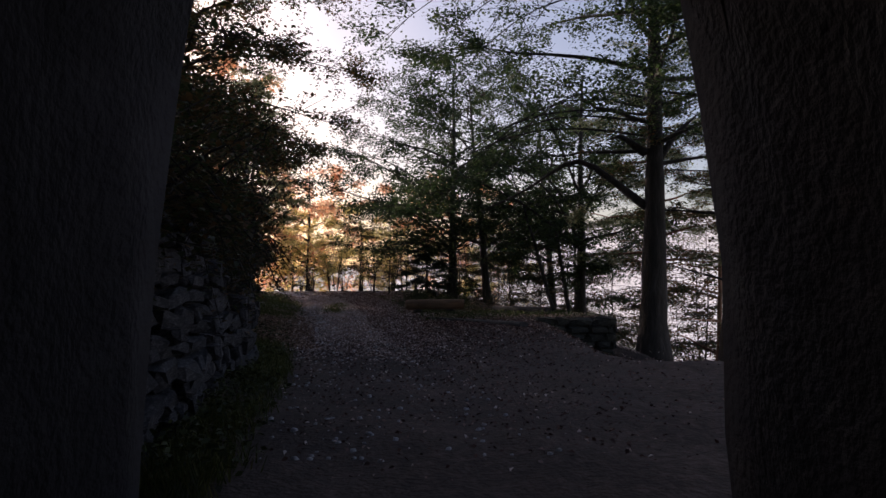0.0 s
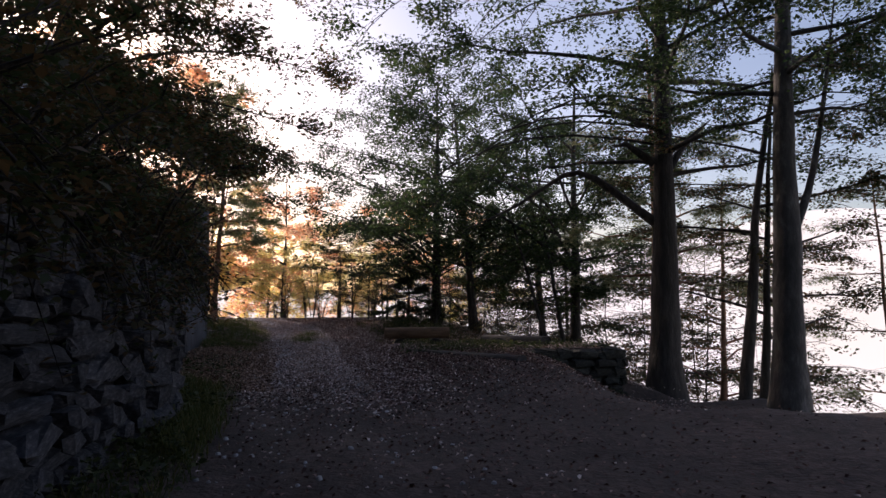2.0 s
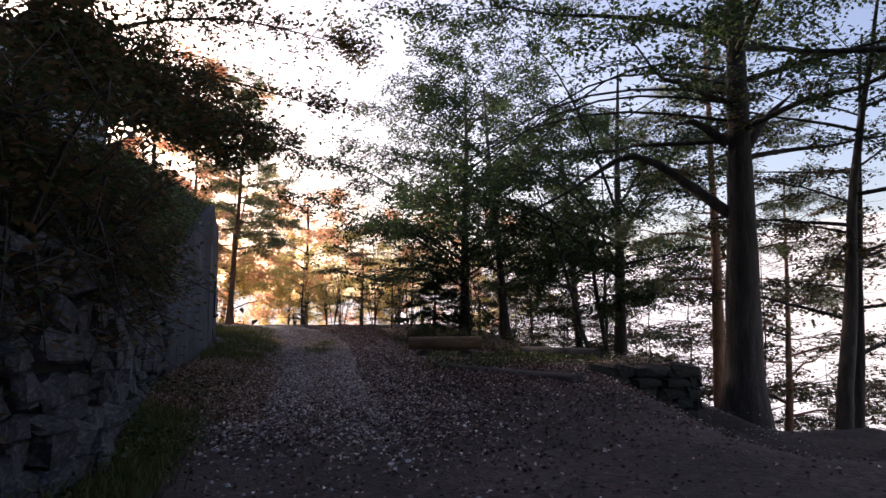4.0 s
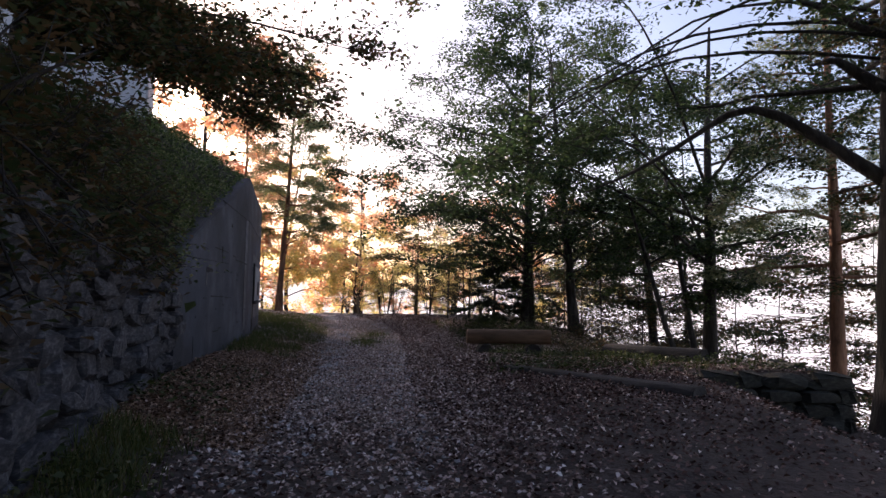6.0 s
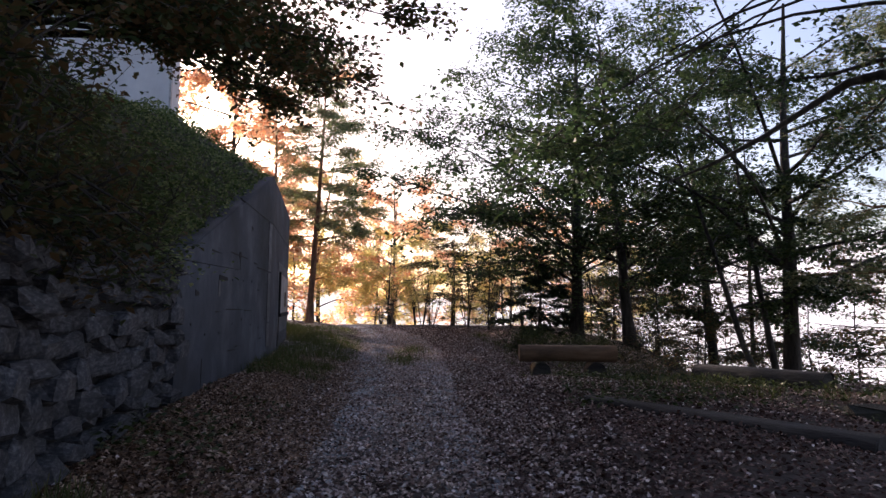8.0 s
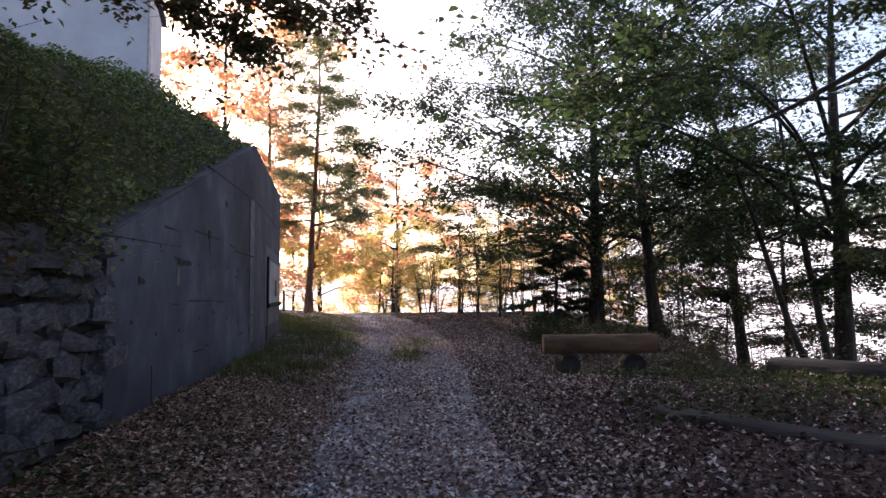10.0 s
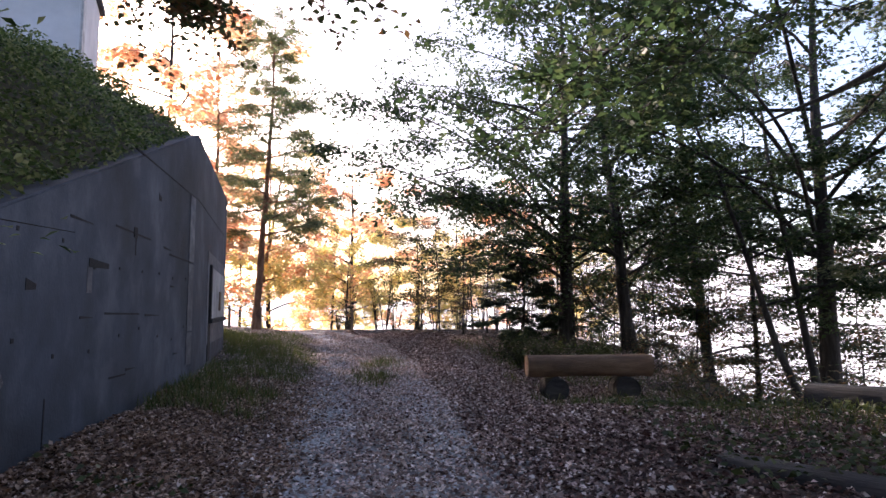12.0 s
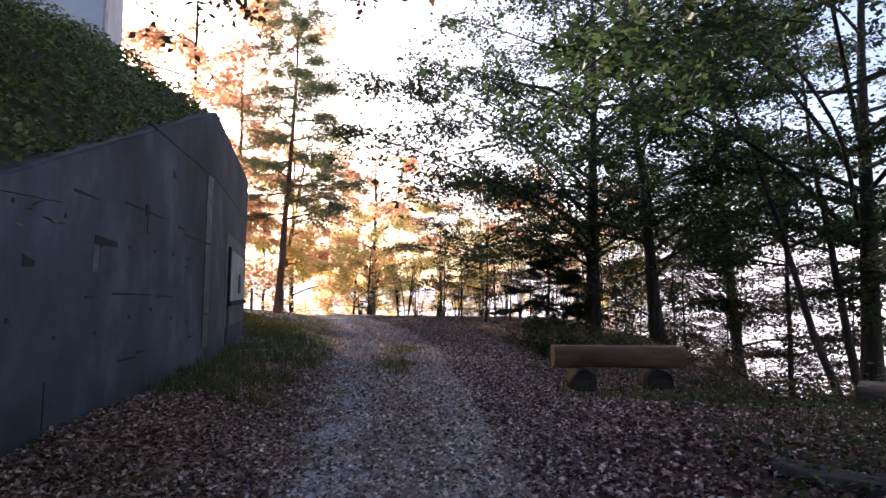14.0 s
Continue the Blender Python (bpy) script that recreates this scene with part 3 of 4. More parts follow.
def tree(name, x, y, height, r, label, bark, leaf, crown, sprays, per, size, seed, lean=(0, 0), group="", limbs=(), sides=10, spray=(1.0, 0.16), bare=0, category="tree", z=None, kind="broad", boughs=14, rise=0.35, start=0.8, width=0.6, tilt=0.27, ends=(), flat=0.5):
    """A tree: trunk with root flare, boughs, twigs that fan out from them, and leaves along the twigs.
    crown: low and high end, and half width, in metres. limbs: boughs whose line is given."""
    rg = np.random.default_rng(seed)
    z0 = float(land(x, y)) if z is None else z
    t = base(name, x, y, z0, label, category, group)
    height = min(height, crown[1] - 0.4)
    n = 16
    h = np.linspace(0, 1, n) ** 1.25
    wob = np.cumsum(rg.normal(0, 0.02 + 0.012 * (r < 0.25), (n, 2)), 0) * (h[:, None] ** 0.5)
    path = np.stack([lean[0] * h * height + wob[:, 0], lean[1] * h * height + wob[:, 1], h * height - 0.4 * (h == 0)], 1)
    rad = r * (1 - 0.86 * h ** 0.9) * (1 + 0.45 * np.exp(-h * height / 0.4))
    put("trunk", sheet("trunk", *tube(path, rad, sides, 0.05, seed)), bark, t, smooth=True)
    lo, hi, wide = crown
    paths = []
    for k, pl in enumerate(limbs):
        p = np.array(pl, float)
        f = np.linspace(0, 1, 11)
        q = np.stack([np.interp(f, np.linspace(0, 1, len(p)), p[:, c]) for c in range(3)], 1)
        q[1:-1] = (q[:-2] + 2 * q[1:-1] + q[2:]) / 4
        put("limb", sheet("limb", *tube(q, np.linspace(r * (0.3 if k < bare else 0.22), 0.014 if k < bare else 0.009, 11), 8, 0.06, seed + k)), bark, t, smooth=True)
        if k >= bare:
            paths.append(q)
    for k, e in enumerate(ends):
        e = np.array(e, float)
        s = np.array([-0.1, 0, e[2] + 2.4])
        f = np.linspace(0, 1, 9)[:, None]
        p = s + (e - s) * f + np.array([0, 0, 1.3]) * np.sin(f * np.pi)
        put("limb", sheet("limb", *tube(p, np.linspace(0.036, 0.006, 9), 6, 0.05, seed + 40 + k)), bark, t, smooth=True)
        paths.append(p[5:])
    for k in range(boughs):
        f = (k + rg.uniform(0, 1)) / boughs
        zc = lo + (hi - lo) * f
        if kind == "cone":
            ln, rs = wide * (1 - 0.93 * f) * rg.uniform(0.8, 1.1), -0.18
            zs = zc
        elif kind == "pine":
            ln, rs = wide * (1 - 0.75 * f) * rg.uniform(0.6, 1.1), rg.uniform(-0.1, 0.2)
            zs = zc
        else:
            ln = wide * math.sin(math.pi * (0.18 + 0.72 * f)) ** 0.6 * rg.uniform(0.7, 1.1)
            rs = rise * rg.uniform(0.2, 0.9) + 0.7 * max(f - 0.65, 0)
            zs = lo * start + (zc - lo) * 0.9
        zs = min(zs, height * 0.97)
        s = np.array([np.interp(zs, path[:, 2], path[:, 0]), np.interp(zs, path[:, 2], path[:, 1]), zs])
        p = limb_path(s, k * 2.39996 + rg.normal(0, 0.3), ln, rs, rg)
        rb = min(np.interp(zs, path[:, 2], rad) * 0.55, 0.014 * ln + 0.012)
        put("limb", sheet("limb", *tube(p, np.linspace(rb, 0.007, len(p)), 6, 0.05, seed + k)), bark, t, smooth=True)
        paths.append(p)
    twigs, pts = [], []
    share = np.array([np.linalg.norm(p[-1] - p[0]) for p in paths])
    for k in range(sprays):
        p = paths[rg.choice(len(paths), p=share / share.sum())]
        g = rg.uniform(0.22, 1.0) * (len(p) - 1)
        i = min(int(g), len(p) - 2)
        at = p[i] + (p[i + 1] - p[i]) * (g - i)
        out = p[i + 1] - p[i]
        a = math.atan2(out[1], out[0]) + rg.choice((-1, 1)) * rg.uniform(0.3, 1.25)
        if rg.uniform() < 0.15:
            at, a = p[-1] - out * 0.3, math.atan2(out[1], out[0]) + rg.normal(0, 0.5)
        w, thick = spray
        ln = w * rg.uniform(0.6, 1.6)
        e = at + np.array([math.cos(a) * ln, math.sin(a) * ln, rg.normal(-0.02, tilt) * ln])
        twigs.append(tube([at, (at + e) / 2 + np.array([0, 0, 0.06 * ln]), e], [0.012, 0.008, 0.003], 3))
        for u in range(2):
            c = at + (e - at) * rg.uniform(0.3, 0.8)
            b = a + rg.normal(0, 0.8)
            twigs.append(tube([c, c + np.array([math.cos(b), math.sin(b), rg.normal(-0.05, 0.15)]) * ln * 0.55], [0.006, 0.002], 3))
        m = int(per * rg.uniform(0.6, 1.4))
        f = rg.beta(1.6, 1.1, m)[:, None]
        cl = at + (e - at) * (0.15 + 0.95 * f)
        side = np.array([-math.sin(a), math.cos(a), 0])
        cl = cl + side * rg.normal(0, 0.125 * ln, m)[:, None] + np.array([math.cos(a), math.sin(a), 0]) * rg.normal(0, 0.12 * ln, m)[:, None]
        cl[:, 2] += rg.normal(0, thick * 0.36, m) - 0.04 * ln
        pts.append(cl)
    if twigs:
        tagged(put("twig", sheet("twig", *joined(twigs)), bark, t), kind="stuff")
    if pts:
        put("crown", sheet("crown", *blades(np.concatenate(pts), size, width, flat, 0.22, rg)), leaf, t)
    return t


WOOD = "trees along the valley edge"
tree("tree", 6.08, 17.7, 15, 0.4, "thick dark old tree with an arching low limb", M_BARK, L_BEECH, (6.8, 13.4, 5.6), 360, 85, 0.11, 11, (0.012, 0), WOOD, boughs=20, spray=(1.1, 0.3), bare=3,
     limbs=[[(0.1, 0, 4.15), (-0.3, 0.1, 4.45), (-0.9, 0.3, 5.0), (-1.6, 0.7, 5.75), (-2.05, 0.9, 5.85), (-2.7, 1.1, 5.35), (-3.7, 1.3, 4.7), (-4.7, 1.5, 4.35)], [(0.1, 0, 5.4), (0.8, 0.1, 6.4), (1.5, 0.2, 7.0)], [(-0.1, 0.0, 5.8), (-0.8, 0, 6.3), (-1.2, 0, 6.2)]],
     ends=[(-8.0, 1.5, 3.9), (-6.8, 2.0, 4.3), (-5.8, 0.8, 4.7), (-7.2, 2.6, 4.5), (-4.8, 1.8, 5.0), (-6.5, 0, 8.4), (-5, 0.8, 9.0), (-7.6, -0.6, 8.8), (-4, -0.8, 8.2), (-6, 1.5, 7.8)])
tree("tree", 7.3, 14.7, 15, 0.36, "thick dark tree with a forked leaning limb", M_BARK_GREY, L_BEECH, (7.2, 13.4, 4.8), 240, 95, 0.1, 12, (0.045, 0), WOOD, boughs=14, spray=(1.1, 0.3), bare=1, limbs=[[(0.2, 0, 3.4), (0.8, 0.1, 4.6), (1.25, 0.2, 6.4), (1.7, 0.3, 8.8)]])
tree("tree", 7.8, 17.5, 12, 0.19, "dark leaning stem beside the forked tree", M_BARK, L_SHADE, (5.5, 11, 3.4), 110, 90, 0.09, 112, (0.15, 0), WOOD, boughs=8)
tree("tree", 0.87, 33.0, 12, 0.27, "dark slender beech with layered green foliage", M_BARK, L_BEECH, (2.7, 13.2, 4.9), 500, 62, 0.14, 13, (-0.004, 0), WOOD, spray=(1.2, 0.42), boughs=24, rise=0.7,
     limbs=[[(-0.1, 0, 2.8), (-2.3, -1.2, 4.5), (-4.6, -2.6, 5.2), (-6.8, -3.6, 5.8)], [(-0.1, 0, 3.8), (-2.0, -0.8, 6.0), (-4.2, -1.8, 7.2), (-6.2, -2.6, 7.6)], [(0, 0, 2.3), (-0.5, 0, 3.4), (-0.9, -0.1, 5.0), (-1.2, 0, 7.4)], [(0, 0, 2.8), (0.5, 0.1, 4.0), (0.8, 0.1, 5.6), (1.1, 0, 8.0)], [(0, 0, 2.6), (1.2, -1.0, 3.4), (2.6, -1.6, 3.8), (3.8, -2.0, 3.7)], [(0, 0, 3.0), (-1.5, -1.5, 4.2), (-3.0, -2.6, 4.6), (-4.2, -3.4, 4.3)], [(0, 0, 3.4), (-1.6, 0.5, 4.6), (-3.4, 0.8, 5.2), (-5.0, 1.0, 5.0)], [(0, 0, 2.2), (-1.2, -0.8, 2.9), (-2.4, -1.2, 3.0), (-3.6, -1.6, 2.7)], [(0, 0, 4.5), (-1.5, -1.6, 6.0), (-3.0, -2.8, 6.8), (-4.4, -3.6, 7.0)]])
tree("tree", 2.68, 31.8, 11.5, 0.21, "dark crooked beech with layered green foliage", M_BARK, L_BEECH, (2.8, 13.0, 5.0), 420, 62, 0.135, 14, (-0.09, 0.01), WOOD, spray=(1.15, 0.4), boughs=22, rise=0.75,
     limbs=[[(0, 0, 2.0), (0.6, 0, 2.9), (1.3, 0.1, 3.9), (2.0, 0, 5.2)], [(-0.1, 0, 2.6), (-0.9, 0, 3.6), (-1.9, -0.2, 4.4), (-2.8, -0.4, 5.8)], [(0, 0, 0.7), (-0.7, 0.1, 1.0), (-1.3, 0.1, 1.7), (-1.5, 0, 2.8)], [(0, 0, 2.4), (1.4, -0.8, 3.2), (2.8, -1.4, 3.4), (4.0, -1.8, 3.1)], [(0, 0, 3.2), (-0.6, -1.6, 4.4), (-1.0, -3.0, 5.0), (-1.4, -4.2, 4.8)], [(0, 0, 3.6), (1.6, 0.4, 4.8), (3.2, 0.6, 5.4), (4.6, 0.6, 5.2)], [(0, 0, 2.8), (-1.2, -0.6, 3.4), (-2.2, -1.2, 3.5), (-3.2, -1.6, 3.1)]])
tree("tree", 7.6, 38.7, 17, 0.28, "leafy beech at the valley edge", M_BARK_GREY, L_BEECH, (5.0, 19, 5.6), 220, 75, 0.18, 15, (-0.07, 0), WOOD, spray=(1.4, 0.45), boughs=18, rise=0.8)
tree("tree", 8.0, 35.5, 14, 0.13, "thin straight dark tree at the valley edge", M_BARK, L_BEECH, (4.5, 14, 3.0), 130, 80, 0.14, 151, (0.0, 0), WOOD, spray=(1.2, 0.2), boughs=10, rise=0.6)
tree("tree", 6.38, 27.8, 16, 0.27, "straight dark tree at the valley edge", M_BARK, L_BEECH, (5.6, 13.6, 6.2), 330, 90, 0.115, 16, (0.018, 0), WOOD, limbs=[[(-0.1, 0, 5.5), (-2.5, -1.5, 7.2), (-5.0, -2.5, 8.2), (-7.4, -3.0, 8.0)], [(-0.1, 0, 7), (-2, -1, 9), (-4.5, -2, 10.6), (-6.6, -2.5, 11.2)], [(0, 0, 8), (-1.5, -2, 10.5), (-3, -4, 12), (-4.5, -5, 12.6)], [(-0.1, 0, 6), (-1.5, -2.2, 7.5), (-3.2, -4, 8.4), (-4.6, -5, 8.2)], [(0, 0, 6.5), (0.5, -2.0, 8.0), (0.8, -4, 9.0), (0.8, -5.4, 9.2)]], spray=(1.1, 0.4), boughs=15, rise=0.45)
tree("tree", 5.8, 27.0, 11, 0.12, "slim leaning brown tree at the valley edge", M_BARK_GREY, L_BEECH, (4.6, 9.5, 2.6), 90, 80, 0.12, 17, (-0.27, 0.02), WOOD, boughs=8, spray=(1.0, 0.16))
tree("tree", 6.12, 27.3, 11, 0.13, "slim pale leaning stem beside the straight tree", M_BARK_GREY, L_BEECH, (5.2, 10.5, 2.6), 90, 80, 0.12, 171, (-0.14, 0), WOOD, boughs=8, spray=(1.0, 0.16))
tree("pine_tree", 8.3, 24.0, 17, 0.24, "reddish-barked pine at the valley edge", M_BARK_RED, L_PINE, (7.0, 16.5, 3.8), 170, 150, 0.15, 18, (0.0, 0), "pines", spray=(0.8, 0.2), kind="pine", boughs=24, width=0.2, flat=0.4)
tree("pine_tree", -11.3, 37.6, 14, 0.17, "tall reddish pine beyond the bunker", M_BARK_RED, L_PINE, (3.9, 14.0, 3.2), 540, 76, 0.19, 19, (0.04, 0.02), "pines", spray=(0.8, 0.2), tilt=0.3, kind="pine", boughs=40, width=0.2, flat=0.3)
tree("pine_tree", -16.2, 50.0, 13, 0.17, "slim reddish leaning pine beyond the crest", M_BARK_RED, L_YELLOW, (4, 13, 3.0), 90, 90, 0.17, 20, (0.18, 0), "pines", boughs=14)
tree("pine_tree", -14.5, 40.5, 14, 0.15, "slim dark reddish pine close behind the bunker", M_BARK_RED, L_AUTUMN, (3.5, 14, 2.6), 150, 90, 0.17, 201, (0.0, 0), "pines", kind="pine", boughs=22, width=0.2, flat=0.4)
tree("tree", 12.3, 27.9, 15, 0.2, "dark slender tree on the slope", M_BARK_RED, L_SHADE, (6.5, 15, 4.2), 100, 95, 0.13, 21, (0.05, 0), WOOD, boughs=16, spray=(1.2, 0.16))
tree("tree", 9.4, 19.6, 14, 0.17, "dark slender tree on the slope", M_BARK, L_SHADE, (6.0, 13, 3.8), 90, 95, 0.1, 22, (0.05, 0), WOOD, boughs=14, spray=(1.1, 0.16))
tree("pine_tree", 15.0, 21.5, 18, 0.16, "slim dark pine on the slope", M_BARK_RED, L_PINE, (3.0, 17, 3.4), 150, 130, 0.15, 23, (-0.03, 0), "pines", kind="pine", boughs=24, width=0.18, flat=0.4)
tree("spruce", -0.5, 33.6, 4.2, 0.08, "small dark young spruce under the trees", M_BARK, L_SPRUCE, (0.3, 4.1, 1.6), 200, 110, 0.12, 24, kind="cone", spray=(0.45, 0.05), boughs=28, width=0.3)
BANK_LIMBS = [
    [(0.2, -0.1, 1.0), (1.6, -1.4, 1.0), (2.9, -2.4, 0.3), (3.9, -3.0, -0.7)],
    [(0.2, -0.1, 1.1), (1.4, -1.6, 1.2), (2.4, -2.6, 0.6), (3.2, -3.4, -0.3)],
    [(0.2, -0.1, 1.0), (1.8, -1.0, 1.1), (3.4, -1.8, 0.3), (4.6, -2.4, -0.6)],
    [(0.2, -0.1, 1.0), (1.4, -0.6, 1.3), (2.6, -0.9, 1.0), (3.4, -1.1, 0.5)],
    [(0.2, 0, 1.6), (1.2, -0.2, 2.2), (2.2, -0.3, 2.0), (3.2, -0.5, 1.4)],
    [(0.1, -0.2, 1.2), (0.6, -1.2, 1.8), (1.4, -2.0, 1.7), (2.4, -2.6, 1.1)],
    [(0.2, 0, 0.9), (1.6, 0.7, 0.9), (2.6, 1.1, 0.5), (3.6, 1.4, -0.2)],
    [(0.2, 0, 1.1), (1.4, 1.0, 1.2), (2.4, 1.6, 0.9), (3.2, 2.0, 0.4)],
    [(0.2, 0, 0.8), (2.4, -1.0, 0.3), (3.5, -1.0, 0.1), (4.6, -1.0, -0.5)],
    [(0.2, 0, 1.0), (2.2, -0.4, 0.9), (3.6, -0.5, 0.6), (4.9, -0.4, 0.1)],
    [(0.2, -0.1, 0.9), (1.2, -0.9, 1.0), (2.2, -1.6, 0.6), (3.2, -2.2, -0.3)],
    [(0.2, -0.1, 1.2), (1.2, -1.2, 1.6), (2.0, -2.1, 1.5), (2.6, -3.0, 0.9)],
    [(0.2, 0, 0.8), (1.5, -0.5, 0.8), (2.8, -1.0, 0.3), (3.9, -1.4, -0.5)],
    [(0.2, 0, 1.1), (2.0, 0.3, 1.4), (3.2, 0.5, 0.8), (4.5, 0.6, -0.2)],
    [(0.2, 0.1, 1.3), (1.8, 0.9, 1.5), (3.2, 1.3, 1.0), (5.0, 1.5, 0.2)],
    [(0.2, 0, 1.0), (1.4, -0.4, 1.1), (2.7, -0.7, 0.7), (4.0, -0.8, 0.0)],
    [(0.2, 0, 1.2), (2.0, 0.3, 1.7), (3.8, 0.6, 1.5), (5.8, 0.7, 0.9)],
    [(0.2, 0, 1.8), (2.2, 0.6, 2.8), (4.1, 1.0, 3.0), (6.2, 1.4, 2.6)],
    [(0.2, 0, 2.4), (2.0, -0.3, 3.6), (4.1, -0.2, 4.4), (6.5, 0.1, 4.6)],
    [(0.3, 0, 3.0), (1.8, 1.4, 4.4), (3.8, 2.2, 5.4), (5.9, 2.6, 5.8)],
    [(0.2, 0, 1.5), (1.6, -1.2, 2.0), (3.2, -2.2, 2.1), (4.9, -2.8, 1.8)],
    [(0.3, 0, 3.4), (2.0, -0.8, 5.2), (4.3, -1.2, 6.2), (6.8, -1.0, 6.6)],
    [(0.3, 0, 4.0), (2.3, 0.6, 6.0), (5.0, 0.9, 7.2), (7.9, 1.0, 7.4)],
]
# trees on the bank, whose branches hang over the track
tree("tree", -8.6, 17.0, 9, 0.26, "shady tree on the bank with branches over the track", M_BARK, L_SHADE, (0.6, 8.5, 5.5), 1200, 52, 0.105, 25, (0.06, 0.02), "trees on the bank", z=5.0, spray=(0.7, 0.3), tilt=0.35, flat=0.45, boughs=16, rise=0.2, start=0.6, limbs=BANK_LIMBS)
# crown widened above the view, to shade the track and the bank
BT = tree("tree", -7.7, 11.0, 11, 0.24, "russet-leaved tree on the bank, crown widened to cast shade", M_BARK, L_SHADE, (0.8, 10.5, 5.6), 330, 100, 0.11, 26, (0.08, 0.02), "trees on the bank", z=4.6, spray=(0.75, 0.45), boughs=18, rise=0.2, start=0.6)
# copy added uphill to keep sky light off the bank
copy_thing(BT, pose(-12.2, 14.5, float(bank(14.5, 7.4)[1]) - 0.3, 0, 0, 60))
# thin understorey down the slope
U1 = tree("understorey_tree", 12.5, 33.0, 9, 0.05, "thin leafy understorey tree on the slope", M_BARK, L_SHADE, (0.8, 9, 3.4), 150, 40, 0.125, 28, group="understorey trees", spray=(1.25, 0.16), tilt=0.14, boughs=20, rise=0.35)
for x, y, k, rz in ((14.5, 28.5, 1.1, 130), (17, 36, 1.3, 210), (19, 26, 1.4, 330), (4.2, 42, 0.9, 75), (4.6, 37.5, 0.85, 145), (3.0, 39.0, 0.75, 120), (7.4, 36.0, 0.7, 200), (1.6, 41.0, 0.8, 220), (-0.8, 40.5, 0.6, 310), (5.8, 35.5, 0.85, 35), (4.1, 34.3, 0.7, 265), (1.8, 37.0, 0.6, 170), (-2.6, 35.6, 0.62, 95), (-3.7, 38.2, 0.68, 200), (-1.7, 37.2, 0.62, 10), (-4.6, 40.0, 0.6, 320), (9.0, 42.0, 0.65, 10), (6.6, 43.0, 0.6, 80), (12.0, 46.0, 0.8, 220), (10.5, 47, 1.1, 195), (10.2, 35.5, 1.2, 250), (13.8, 32.5, 1.6, 10), (13.0, 38.0, 1.6, 110), (16.5, 38.5, 1.9, 190), (5.6, 33.6, 0.75, 60), (15.5, 43, 1.2, 265), (8.2, 30.5, 0.6, 305)):
    copy_thing(U1, pose(x, y, float(land(x, y)) - 0.1, 0, 0, rz)).scale = (k, k, k)
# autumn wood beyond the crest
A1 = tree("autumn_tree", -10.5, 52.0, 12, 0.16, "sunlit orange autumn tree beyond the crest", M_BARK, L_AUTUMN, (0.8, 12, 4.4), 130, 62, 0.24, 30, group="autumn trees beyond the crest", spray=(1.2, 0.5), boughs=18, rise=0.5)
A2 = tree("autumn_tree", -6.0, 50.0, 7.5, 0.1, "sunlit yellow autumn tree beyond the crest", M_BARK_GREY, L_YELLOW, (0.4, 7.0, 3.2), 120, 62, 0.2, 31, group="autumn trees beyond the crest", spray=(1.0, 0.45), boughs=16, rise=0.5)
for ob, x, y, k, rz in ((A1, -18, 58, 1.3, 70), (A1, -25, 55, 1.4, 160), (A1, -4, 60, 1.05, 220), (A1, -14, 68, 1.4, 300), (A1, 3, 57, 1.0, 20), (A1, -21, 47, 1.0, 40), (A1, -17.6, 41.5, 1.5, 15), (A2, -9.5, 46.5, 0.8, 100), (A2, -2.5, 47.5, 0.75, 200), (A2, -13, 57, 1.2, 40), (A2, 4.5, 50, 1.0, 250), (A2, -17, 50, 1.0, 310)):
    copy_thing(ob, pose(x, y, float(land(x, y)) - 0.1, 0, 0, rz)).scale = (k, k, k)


# ---- stone wall along the track ----
def stone_mesh(name, seed, material=M_STONE):
    """A rough block one metre each way, with broken edges."""
    rg = np.random.default_rng(seed)
    bm = bmesh.new()
    bmesh.ops.create_cube(bm, size=1)
    bmesh.ops.bevel(bm, geom=bm.edges[:], offset=0.2, segments=1, affect="EDGES")
    for v in bm.verts:
        v.co += Vector(rg.normal(0, 0.085, 3))
    me = bpy.data.meshes.new(name)
    bm.to_mesh(me)
    bm.free()
    me.materials.append(material)
    return me


